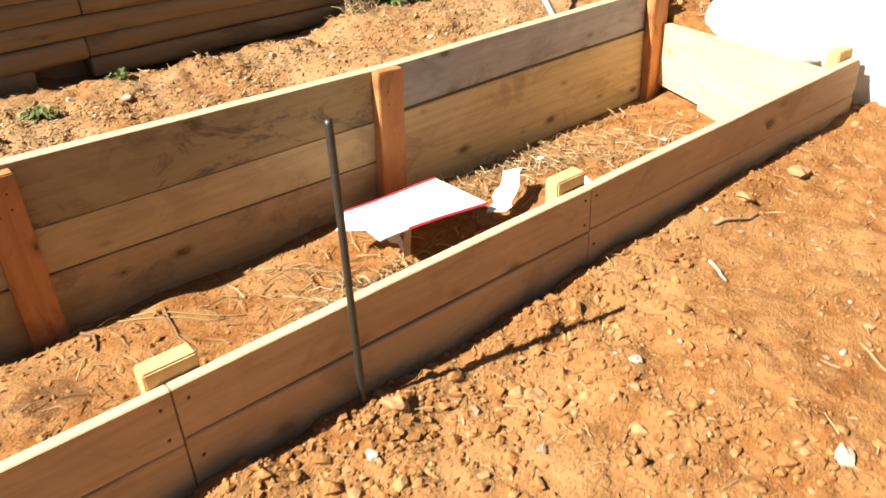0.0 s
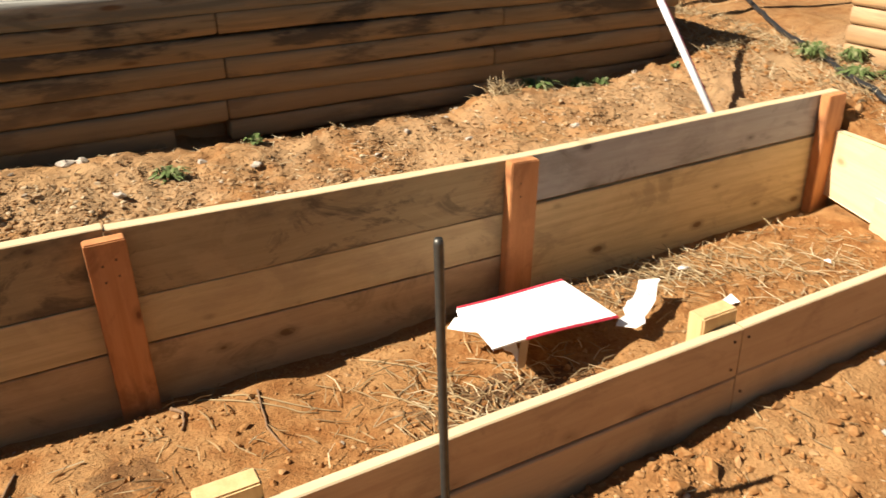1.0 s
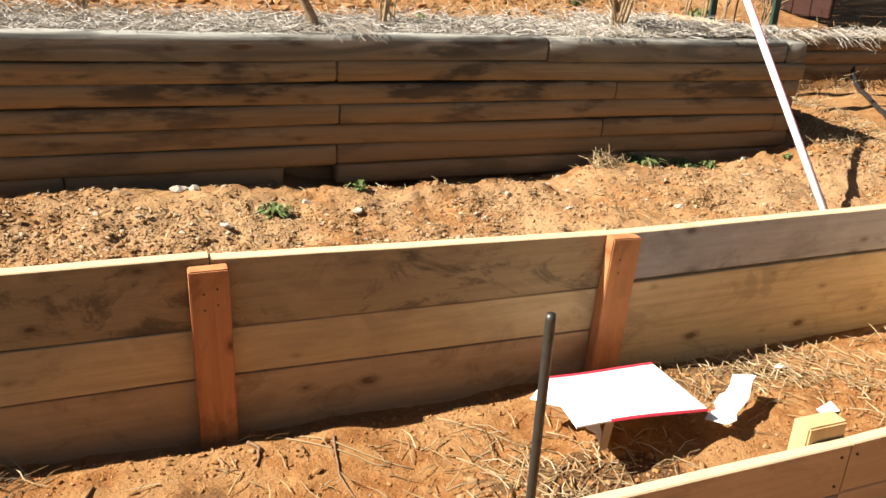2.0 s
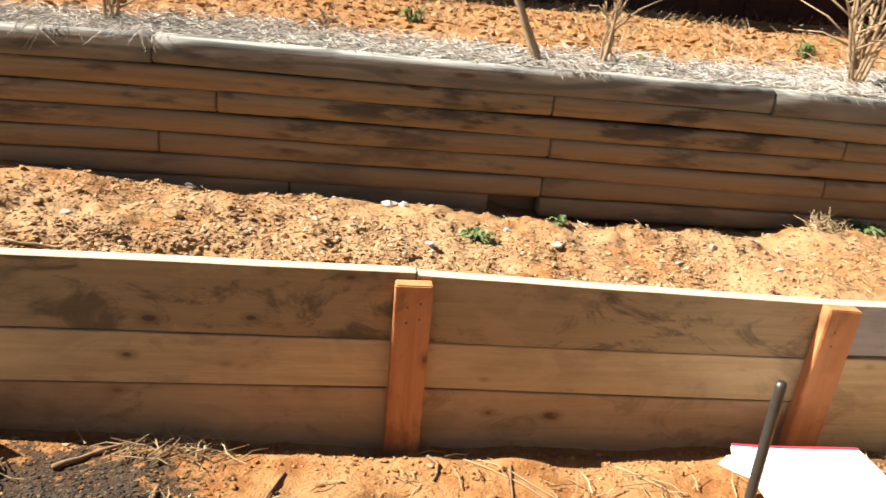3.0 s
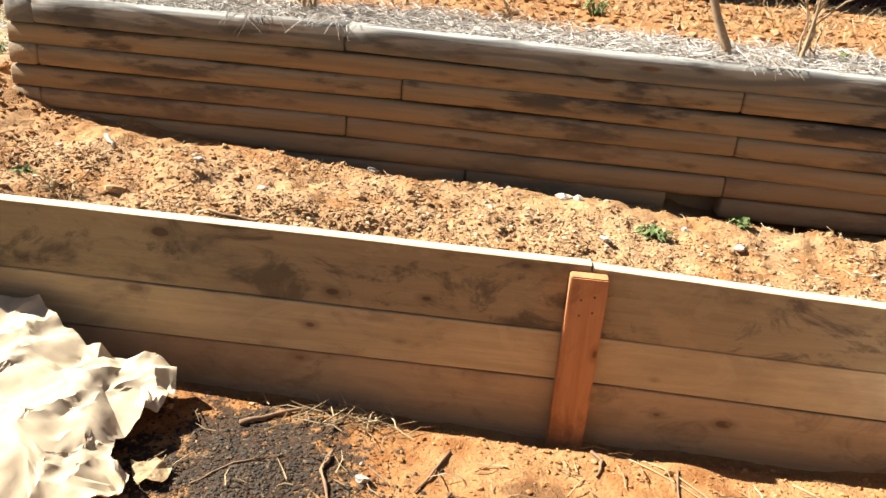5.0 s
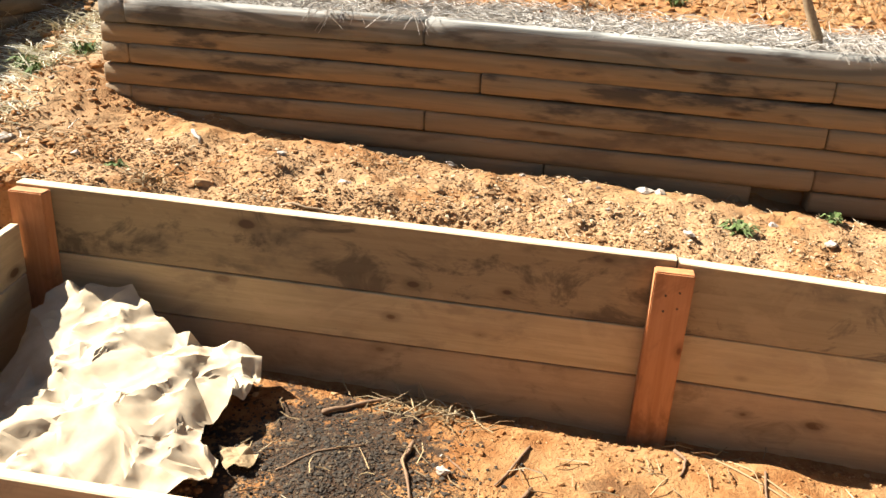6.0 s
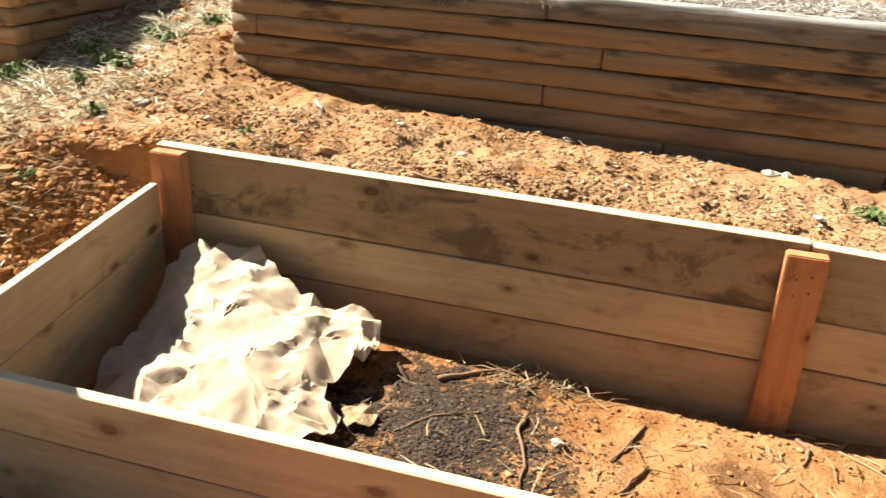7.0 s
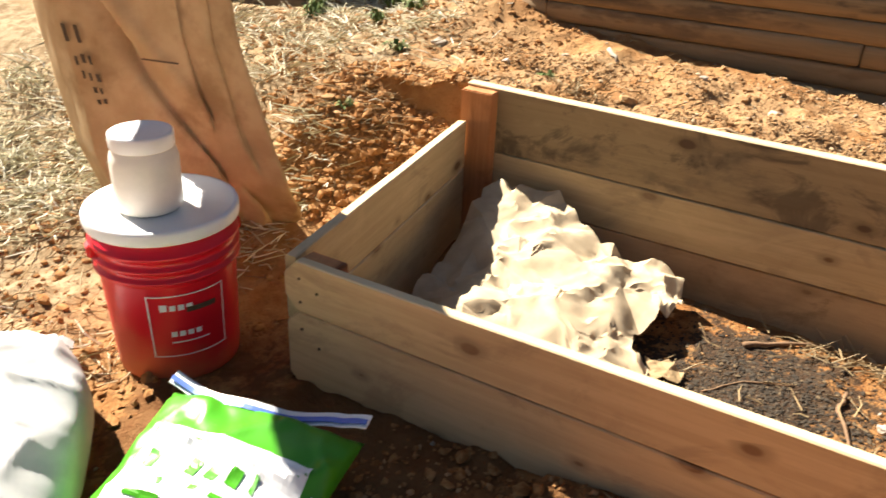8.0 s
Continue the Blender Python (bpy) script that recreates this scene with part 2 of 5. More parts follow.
FENCE = board_material("dark_stained_fence", (0.05, 0.02, 0.014), (0.03, 0.012, 0.009), (0.012, 0.006, 0.005), (0.03, 0.014, 0.01), 0.5)
TPOST = plain("dark_green_steel", (0.02, 0.06, 0.045), 0.5, vary=0.3)
BARK = plain("brown_twig_bark", (0.23, 0.14, 0.08), 0.85, 0.2, vary=0.7, scale=90)
CANE = plain("grey_cane_bark", (0.34, 0.24, 0.14), 0.85, 0.2, vary=0.6, scale=80)
LEAF = strand_material("green_leaf", (0.075, 0.11, 0.03), (0.115, 0.155, 0.05), (0.23, 0.23, 0.11))
STRAW_GREY = strand_material("grey_pine_straw", (0.44, 0.4, 0.34), (0.28, 0.24, 0.19), (0.6, 0.57, 0.52))
STRAW_PALE = strand_material("bleached_grass", (0.62, 0.56, 0.4), (0.4, 0.36, 0.22), (0.74, 0.7, 0.58))
STRAW_TAN = strand_material("tan_dry_straw", (0.37, 0.27, 0.14), (0.24, 0.16, 0.08), (0.5, 0.41, 0.26))
JAR = plain("cloudy_plastic", (0.82, 0.77, 0.68), 0.4, 0.5, vary=0.2, scale=14)
NAIL = plain("rusted_nail", (0.15, 0.09, 0.05), 0.6, 0.4, 0.5, 0.4)
FLOWER = plain("pink_petal", (0.8, 0.05, 0.2), 0.6, vary=0.1)

# ---- helpers of this scene ----


def holder(name, at, label, category, group="", kind=""):
    ob = new(name)
    ob.location = at
    ob.empty_display_size = 0.05
    return tagged(ob, label, category, group, kind)


def mesh_of(bm, name, mat, smooth=False):
    me = bpy.data.meshes.new(name)
    bm.to_mesh(me)
    bm.free()
    me.materials.append(mat)
    if smooth:
        me.polygons.foreach_set("use_smooth", [True] * len(me.polygons))
    return me


def part(name, bm, mat, parent=None, label="", m=None, smooth=False):
    """A bmesh (or a ready mesh) as one object under a thing or a part; m: its pose in the parent's frame."""
    me = bm if isinstance(bm, bpy.types.Mesh) else mesh_of(bm, name, mat, smooth)
    ob = new(name, me)
    if m is not None:
        ob.matrix_basis = m
    ob.parent = parent
    if label:
        ob["label"] = label
    return ob


def vnoise(x, y, seed=0):
    """Smooth value noise in numpy, 0 to 1."""
    xi, yi = np.floor(x), np.floor(y)
    fx, fy = x - xi, y - yi
    fx, fy = fx * fx * (3 - 2 * fx), fy * fy * (3 - 2 * fy)

    def lattice(a, b):
        v = np.sin(a * 127.1 + b * 311.7 + seed * 74.7) * 43758.5453
        return v - np.floor(v)

    low = lattice(xi, yi) * (1 - fx) + lattice(xi + 1, yi) * fx
    high = lattice(xi, yi + 1) * (1 - fx) + lattice(xi + 1, yi + 1) * fx
    return low * (1 - fy) + high * fy


def box(sx, sy, sz, bevel=0.003, at=(0, 0, 0)):
    bm = bmesh.new()
    bmesh.ops.create_cube(bm, size=1, matrix=Matrix.Translation(at) @ Matrix.Diagonal((sx, sy, sz, 1)))
    if bevel:
        bmesh.ops.bevel(bm, geom=bm.edges[:], offset=bevel, segments=2, affect="EDGES")
    return bm


def tube(points, radii, sides=8, cap=True):
    """A bent tapering round bar along points."""
    bm = bmesh.new()
    rings = []
    pts = [Vector(p) for p in points]
    for i, p in enumerate(pts):
        d = (pts[min(i + 1, len(pts) - 1)] - pts[max(i - 1, 0)]).normalized()
        a = d.cross(Vector((0.31, 0.52, 0.79))).normalized()
        b = d.cross(a)
        r = radii[i] if isinstance(radii, (list, tuple)) else radii
        rings.append([bm.verts.new(p + r * (math.cos(k * math.tau / sides) * a + math.sin(k * math.tau / sides) * b)) for k in range(sides)])
    for r0, r1 in zip(rings, rings[1:]):
        for k in range(sides):
            bm.faces.new((r0[k], r0[(k + 1) % sides], r1[(k + 1) % sides], r1[k]))
    if cap:
        bm.faces.new(rings[0][::-1])
        bm.faces.new(rings[-1])
    bmesh.ops.recalc_face_normals(bm, faces=bm.faces[:])
    return bm


def lathe(profile, sides=48):
    """Turned about z from (radius, height) pairs, closed at both ends."""
    bm = bmesh.new()
    rings = [[bm.verts.new((r * math.cos(k * math.tau / sides), r * math.sin(k * math.tau / sides), z)) for k in range(sides)] for r, z in profile]
    for r0, r1 in zip(rings, rings[1:]):
        for k in range(sides):
            bm.faces.new((r0[k], r0[(k + 1) % sides], r1[(k + 1) % sides], r1[k]))
    bm.faces.new(rings[0][::-1])
    bm.faces.new(rings[-1])
    bmesh.ops.recalc_face_normals(bm, faces=bm.faces[:])
    return bm


def sheet(nu, nv, place):
    """A grid of quads through place(u, v), u and v from 0 to 1."""
    bm = bmesh.new()
    g = [[bm.verts.new(place(i / nu, j / nv)) for j in range(nv + 1)] for i in range(nu + 1)]
    for i in range(nu):
        for j in range(nv):
            bm.faces.new((g[i][j], g[i + 1][j], g[i + 1][j + 1], g[i][j + 1]))
    return bm


def thicken(bm, t):
    bmesh.ops.recalc_face_normals(bm, faces=bm.faces[:])
    bmesh.ops.solidify(bm, geom=bm.faces[:], thickness=t)
    return bm


# ---- the lie of the land ----
BED_BACK, BED_FRONT = 0.0, -0.947


def bed_left(y):
    return -1.6 + 0.15 * np.clip(-y / 0.947, 0, 1)


def bed_right(y):
    return 2.49 - 0.34 * np.clip(-y / 0.947, 0, 1)


def land(x, y, inside=None):
    """Height of the ground at arrays x, y."""
    x, y = np.asarray(x, float), np.asarray(y, float)
    if inside is None:
        inside = (y > -0.936) & (y < 0.014) & (x > bed_left(y) - 0.012) & (x < bed_right(y) + 0.012)
    n1 = vnoise(x * 3.1, y * 3.1, 1) - 0.5
    n2 = vnoise(x * 9 + 4, y * 9, 2) - 0.5
    n3 = vnoise(x * 24, y * 24 + 7, 3) - 0.5
    n4 = vnoise(x * 55, y * 55, 4) - 0.5
    near = np.clip((y + 2.3) / 0.5, 0, 1) * np.clip((x + 3.4) / 0.6, 0, 1) * np.clip((4.2 - x) / 0.8, 0, 1) * np.clip((5.0 - y) / 2.0, 0, 1)
    mid_near = np.clip((y + 6) / 3, 0, 1) * np.clip((x + 7) / 3, 0, 1) * np.clip((8 - x) / 3, 0, 1)
    rough = 0.05 * n1 * mid_near + (0.03 * n2 + 0.02 * n3 + 0.011 * n4) * near
    back = np.interp(x, [-2.2, -1.4, -0.6, 0.3, 1.1, 2.5, 3.5], [0.385, 0.365, 0.32, 0.285, 0.265, 0.27, 0.3])
    back = back + 0.03 * np.exp(-((x - 1.55) ** 2 / 0.02 + (y - 0.75) ** 2 / 0.02))
    back = back - 0.06 * np.exp(-((x - 0.0) ** 2 / 0.004 + (y - 0.22) ** 2 / 0.003)) - 0.05 * np.exp(-((x + 0.55) ** 2 / 0.02 + (y - 0.27) ** 2 / 0.002))
    back = back + (y > 0.02) * (0.035 * (vnoise(x * 6 + 2, y * 6, 71) - 0.5) - 0.045 * np.clip(vnoise(x * 7, y * 9 + 3, 72) - 0.78, 0, 1) / 0.22 * np.clip(0.6 - np.abs(y - 0.3), 0, 1))
    front = np.interp(x, [-2.6, -1.6, -1.2, 0.0, 1.0, 2.0, 3.5], [0.03, 0.03, 0.07, 0.085, 0.12, 0.14, 0.16])
    front = front + 0.03 * np.exp(-((y + 1.0) ** 2) / 0.004) * (x > -0.9) - 0.03 * np.clip(-1.5 - y, 0, 1)
    left = np.interp(y, [-1.3, -0.9, -0.5, -0.15, 0.2, 0.9, 2.6, 5.0], [0.02, 0.03, 0.1, 0.3, 0.36, 0.36, 0.72, 0.9])
    left = left - 0.1 * np.clip((-x - 2.2) / 1.0, 0, 1) * np.clip((y - 0.2) / 0.8, 0, 1)
    right = np.interp(y, [-1.3, -0.9, -0.3, 0.3, 1.0, 1.7, 1.95, 2.4, 5.0], [0.14, 0.15, 0.22, 0.29, 0.31, 0.36, 0.58, 0.66, 0.85])
    wl = np.clip((-x - 1.55) / 0.45, 0, 1)
    wr = np.clip((x - 2.3) / 0.4, 0, 1)
    wb = np.clip((y + 0.25) / 0.45, 0, 1)
    mid = back * wb + front * (1 - wb)
    mid = np.where(y > 0.01, back, np.where(y < -0.93, front, mid))
    z = mid * (1 - wl) * (1 - wr) + left * wl + right * wr
    z = z + 0.14 * np.exp(-((x + 2.05) ** 2 / 0.07 + (y - 0.98) ** 2 / 0.06)) - 0.036 * np.exp(-((y - 0.9) ** 2) / 0.006) * np.clip((x + 1.5) / 0.5, 0, 1) * np.clip((2.5 - x) / 0.3, 0, 1)
    amp = np.where(y > 0.0, 0.9, 0.75) * np.where((x > 1.0) & (y < -1.0), 0.65, 1.0)
    z = z + rough * amp
    terrace = 0.715 + 0.022 * np.clip(y - 1.2, 0, 20) + 0.5 * rough
    z = np.where((y > 0.98) & (x > -1.8) & (x < 2.46), terrace, z)
    bed = -0.06 + 0.03 * np.exp(-((x + 0.75) ** 2 / 0.3 + (y + 0.3) ** 2 / 0.1)) + 0.36 * rough - 0.05 * np.exp(-((y + 0.02) ** 2) / 0.0028) * (0.85 + 0.3 * vnoise(x * 5, y * 0, 17))
    bed = bed + 0.022 * np.clip((-x - 0.25) / 0.6, 0, 1) * np.exp(-(y**2) / 0.02)
    z = np.where(inside, bed, z)
    return z


def land_at(x, y):
    return float(land(np.array([x]), np.array([y]))[0])


def spread(*stops):
    """Grid lines from stretches (start, end, step)."""
    out = []
    for a, b, s in stops:
        out += list(np.linspace(a, b, max(1, round((b - a) / s)), endpoint=False))
    return np.array(out + [stops[-1][1]])


xs = spread((-400, -60, 60), (-60, -12, 6), (-12, -4, 0.5), (-4, -2.6, 0.06), (-2.6, -1.61, 0.014), (-1.61, -1.597, 0.013), (-1.597, 2.497, 0.0125), (2.497, 2.51, 0.013), (2.51, 3.3, 0.02), (3.3, 6, 0.12), (6, 14, 0.8), (14, 60, 6), (60, 400, 60))
ys = spread((-400, -60, 60), (-60, -10, 5), (-10, -3, 0.5), (-3, -1.7, 0.05), (-1.7, -0.942, 0.0125), (-0.942, -0.93, 0.012), (-0.93, 0.006, 0.0125), (0.006, 0.02, 0.014), (0.02, 0.97, 0.0125), (0.97, 0.99, 0.02), (0.99, 1.6, 0.02), (1.6, 4, 0.05), (4, 8, 0.2), (8, 20, 1.5), (20, 60, 8), (60, 400, 60))
GX, GY = np.meshgrid(xs, ys, indexing="ij")
inside = (GY > -0.936) & (GY < 0.014) & (GX > -1.603) & (GX < 2.503)
dl = (bed_left(GY) + 1.6) * np.clip(1 - np.abs(GX + 1.6) / 0.8, 0, 1)
dr = (bed_right(GY) - 2.49) * np.clip(1 - np.abs(GX - 2.5) / 0.7, 0, 1)
WX = GX + dl + dr
GZ = land(WX, GY, inside)
verts = np.stack([WX, GY, GZ], -1).reshape(-1, 3)
ny = len(ys)
idx = np.arange(len(xs) * ny).reshape(len(xs), ny)
quads = np.stack([idx[:-1, :-1], idx[1:, :-1], idx[1:, 1:], idx[:-1, 1:]], -1).reshape(-1, 4)
me = bpy.data.meshes.new("ground")
me.from_pydata(verts.tolist(), [], quads.tolist())
steep = np.empty(len(me.polygons) * 3)
me.polygons.foreach_get("normal", steep)
me.polygons.foreach_set("use_smooth", (np.abs(steep[2::3]) > 0.55).tolist())
me.materials.append(SOIL)
tagged(new("ground", me), "loose red clay soil, tilled and cloddy, with dry litter", "ground", kind="structure")

# ---- raised bed ----
bed = holder("raised_garden_bed", (0, 0, -0.05), "long raised garden bed of cedar boards in red soil", "garden bed")


def plank(name, a, b, z0, z1, thick, mat, label="", ears=0.0, z0b=None, z1b=None, parent=bed, eared="a"):
    """An upright board whose outer face runs from a to b (x, y) and whose ends reach from z0 to z1; thickness lies to the left of a-b."""
    a, b = Vector((*a, 0)), Vector((*b, 0))
    d = b - a
    ln = d.length
    z0b, z1b = z0 if z0b is None else z0b, z1 if z1b is None else z1b
    h = z1 - z0
    n = max(2, int(ln / 0.12))
    bm = bmesh.new()
    loops = []
    rng = random.Random(name + str(round(a.x, 2)) + str(round(z1, 2)))
    bow = rng.uniform(-0.004, 0.004)
    for i in range(n + 1):
        u = i / n
        x = (u - 0.5) * ln
        dz0, dz1 = (z0b - z0) * u, (z1b - z1) * u + rng.uniform(-0.0008, 0.0008)
        eared_here = ears and i == (0 if eared == "a" else n)
        cut = ears if eared_here else 0
        off = bow * math.sin(math.pi * u)
        e = 0.0025
        zz0, zz1 = -h / 2 + dz0 + cut, h / 2 + dz1 - cut
        ring = [(off + e, zz0), (off + thick - e, zz0), (off + thick, zz0 + e), (off + thick, zz1 - e), (off + thick - e, zz1), (off + e, zz1), (off, zz1 - e), (off, zz0 + e)]
        loops.append([bm.verts.new((x, y, z)) for y, z in ring])
        if eared_here:
            x2 = x + (ears if i == 0 else -ears)
            zz0, zz1 = -h / 2 + dz0, h / 2 + dz1
            ring = [(off + e, zz0), (off + thick - e, zz0), (off + thick, zz0 + e), (off + thick, zz1 - e), (off + thick - e, zz1), (off + e, zz1), (off, zz1 - e), (off, zz0 + e)]
            extra = [bm.verts.new((x2, y, z)) for y, z in ring]
            loops.insert(len(loops) if i == 0 else len(loops) - 1, extra)
    for r0, r1 in zip(loops, loops[1:]):
        for k in range(8):
            bm.faces.new((r0[k], r0[(k + 1) % 8], r1[(k + 1) % 8], r1[k]))
    bm.faces.new(loops[0][::-1])
    bm.faces.new(loops[-1])
    bmesh.ops.recalc_face_normals(bm, faces=bm.faces[:])
    mid = (a + b) / 2
    m = Matrix.Translation(Vector((mid.x, mid.y, (z0 + z1) / 2)) - Vector(parent.location)) @ Matrix.Rotation(math.atan2(d.y, d.x), 4, "Z")
    me = mesh_of(bm, name, mat)
    me.materials.append(SUNLIT_SAWN)
    # upward faces take the lightened colour, as if in strong sun
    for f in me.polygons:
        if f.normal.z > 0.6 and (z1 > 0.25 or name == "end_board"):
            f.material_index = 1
    return part(name, me, None, parent, label, m)


T = 0.036
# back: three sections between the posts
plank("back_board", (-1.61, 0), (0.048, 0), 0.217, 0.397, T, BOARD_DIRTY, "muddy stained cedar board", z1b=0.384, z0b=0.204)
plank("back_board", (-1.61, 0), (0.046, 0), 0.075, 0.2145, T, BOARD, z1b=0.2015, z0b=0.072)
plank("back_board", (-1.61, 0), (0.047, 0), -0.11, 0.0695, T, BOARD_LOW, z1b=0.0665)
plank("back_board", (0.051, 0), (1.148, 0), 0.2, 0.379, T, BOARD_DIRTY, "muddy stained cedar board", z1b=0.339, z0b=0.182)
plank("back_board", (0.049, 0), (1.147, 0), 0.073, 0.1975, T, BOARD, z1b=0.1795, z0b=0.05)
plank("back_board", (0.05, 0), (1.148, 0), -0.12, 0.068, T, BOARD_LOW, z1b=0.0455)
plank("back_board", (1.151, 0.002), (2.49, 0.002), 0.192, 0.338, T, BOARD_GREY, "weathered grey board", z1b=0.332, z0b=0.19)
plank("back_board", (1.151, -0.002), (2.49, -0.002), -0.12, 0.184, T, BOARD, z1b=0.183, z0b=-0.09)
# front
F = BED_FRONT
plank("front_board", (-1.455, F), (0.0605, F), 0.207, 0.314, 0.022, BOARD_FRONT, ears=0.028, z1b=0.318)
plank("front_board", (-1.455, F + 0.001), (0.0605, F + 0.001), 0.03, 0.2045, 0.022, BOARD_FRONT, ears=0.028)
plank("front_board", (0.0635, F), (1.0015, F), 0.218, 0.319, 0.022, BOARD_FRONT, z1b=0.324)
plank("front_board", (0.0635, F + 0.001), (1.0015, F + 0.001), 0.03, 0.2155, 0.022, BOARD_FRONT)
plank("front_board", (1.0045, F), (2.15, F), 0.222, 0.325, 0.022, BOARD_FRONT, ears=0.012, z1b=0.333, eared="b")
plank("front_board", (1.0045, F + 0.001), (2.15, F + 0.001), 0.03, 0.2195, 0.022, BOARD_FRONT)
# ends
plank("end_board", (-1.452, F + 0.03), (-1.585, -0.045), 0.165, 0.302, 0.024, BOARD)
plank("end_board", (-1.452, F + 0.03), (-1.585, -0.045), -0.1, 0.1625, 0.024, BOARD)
# right end boards wholly in the lightened colour, for the sun on them
plank("end_board", (2.49, -0.005), (2.16, F + 0.025), -0.035, 0.2, -0.026, SUNLIT_SAWN, "end board coloured paler for the full sun on it", z1b=0.27)
plank("end_board", (2.352, -0.3), (2.13, F + 0.03), -0.12, 0.06, 0.026, SUNLIT_SAWN, "end board coloured paler for the full sun on it")


def post(x, y, w, d, z0, z1, mat, label="", turn=0.0, name="post", lean=0.0):
    bm = box(z1 - z0, d, w, 0.003)
    m = Matrix.Translation(Vector((x, y, (z0 + z1) / 2)) - Vector(bed.location)) @ Matrix.Rotation(radians(turn), 4, "Z") @ Matrix.Rotation(radians(90 + lean), 4, "Y")
    return part(name, bm, mat, bed, label, m)


post(-1.56, -0.021, 0.096, 0.038, -0.12, 0.389, POST)
post(0.044, -0.021, 0.089, 0.038, -0.14, 0.366, POST)
post(1.13, -0.023, 0.091, 0.038, -0.16, 0.341, POST, lean=3.0)
post(2.43, -0.023, 0.089, 0.038, -0.14, 0.334, POST)
post(0.078, F + 0.043, 0.089, 0.038, -0.12, 0.345, STUB, "pale pine stub rising above the front board")
post(0.968, F + 0.043, 0.085, 0.038, -0.12, 0.352, STUB, "pale pine stub rising above the front board")
post(-1.4, F + 0.045, 0.085, 0.045, -0.12, 0.302, POST)
post(2.105, F + 0.043, 0.08, 0.038, -0.12, 0.36, STUB, "pale pine stub rising above the front board")

def lathe_nail():
    bm = bmesh.new()
    bmesh.ops.create_cone(bm, cap_ends=True, segments=8, radius1=0.003, radius2=0.0025, depth=0.003)
    return bm


# ---- retaining walls of landscape timbers ----


def timber_mesh(ln, h, d, seed):
    """A landscape timber: flat above and below, rounded front and back."""
    rng = random.Random(seed)
    prof = []
    for k in range(7):
        a = (-math.pi / 2 + math.pi * k / 6) * 0.9999
        prof.append((-(d / 2 - h * 0.18) - h * 0.18 * math.cos(a) ** 0.5, h / 2 * math.sin(a)))
    for k in range(7):
        a = (math.pi / 2 - math.pi * k / 6) * 0.9999
        prof.append(((d / 2 - h * 0.18) + h * 0.18 * math.cos(a) ** 0.5, h / 2 * math.sin(a)))
    n = max(2, int(ln / 0.16))
    bm = bmesh.new()
    rings = []
    ph, ph2 = rng.uniform(0, 6), rng.uniform(0, 6)
    for i in range(n + 3):
        if i == 0:
            x, s = -ln / 2, 0.9
        elif i == n + 2:
            x, s = ln / 2, 0.9
        else:
            x, s = -ln / 2 + 0.006 + (ln - 0.012) * (i - 1) / n, 1.0
        wy, wz = 0.004 * math.sin(x * 2.1 + ph), 0.0026 * math.sin(x * 3.3 + ph2) + rng.uniform(-0.0007, 0.0007)
        rings.append([bm.verts.new((x, y * s + wy, z * s + wz)) for y, z in prof])
    for r0, r1 in zip(rings, rings[1:]):
        for k in range(14):
            bm.faces.new((r0[k], r0[(k + 1) % 14], r1[(k + 1) % 14], r1[k]))
    bm.faces.new(rings[0][::-1])
    bm.faces.new(rings[-1])
    bmesh.ops.recalc_face_normals(bm, faces=bm.faces[:])
    return bm


def sag(x):
    """The retaining wall sinks towards its right end."""
    return -0.005 - 0.033 * min(1.35, max(0.0, x / 1.8))


def timber(wall, a, b, z, h, d, mat, seed):
    """A timber whose centre line runs from a to b at height z."""
    a, b = Vector((*a, z + sag(a[0]) * (wall.name == "retaining_wall"))), Vector((*b, z + sag(b[0]) * (wall.name == "retaining_wall")))
    v = b - a
    m = Matrix.Translation((a + b) / 2 - Vector(wall.location)) @ Matrix.Rotation(math.atan2(v.y, v.x), 4, "Z") @ Matrix.Rotation(-math.asin(v.z / v.length), 4, "Y")
    return part("timber", timber_mesh(v.length - 0.003, h, d, seed), mat, wall, "", m, smooth=True)


WALL_Y, DEEP = 0.942, 0.104
wall = holder("retaining_wall", (0.3, WALL_Y, 0.25), "weathered landscape timber retaining wall stacked in courses", "retaining wall")
PITCH = 0.0712
rows = [
    (-1.785, (-0.73, 1.35), 2.46, TIMBER_TOP, 0.086),
    (-1.888, (0.569,), 2.57, TIMBER, PITCH),
    (-1.785, (-0.534, 1.66), 2.46, TIMBER, PITCH),
    (-1.89, (0.577,), 2.55, TIMBER, PITCH),
    (-1.79, (-0.719, 1.62), 2.46, TIMBER, PITCH),
    (-1.89, (0.565,), 2.55, TIMBER, PITCH),
    (-1.79, (-0.3, 0.382, 0.566), 2.46, TIMBER, PITCH),
]
ztop = 0.775
for i, (x0, cuts, x1, mat, h) in enumerate(rows):
    zc = ztop - h / 2
    ztop -= h
    stops = [x0, *cuts, x1]
    for k, (p, q) in enumerate(zip(stops, stops[1:])):
        # recessed filler added behind the gap to keep it dark
        if i == 6 and k == 2:
            timber(wall, (p, WALL_Y + 0.06), (q, WALL_Y + 0.06), zc - 0.02, h * 0.8, 0.06, TIMBER, 77)
            continue
        yo = 0.003 * math.sin(7.3 * i + 3.1 * k) + (-0.004 if i == 0 else 0)
        timber(wall, (p, WALL_Y + yo), (q, WALL_Y + yo), zc, h * 0.985, DEEP, mat, i * 10 + k)
    # crossed return timbers at both ends
    for side, xe in ((-1, -1.838), (1, 2.512)):
        if i % 2 == 0:
            timber(wall, (xe, WALL_Y - 0.05), (xe, WALL_Y + 1.3), zc, h * 0.985, DEEP, mat, 200 + i)
        else:
            timber(wall, (xe, WALL_Y + 0.055), (xe, WALL_Y + 1.5), zc, h * 0.985, DEEP, mat, 300 + i)

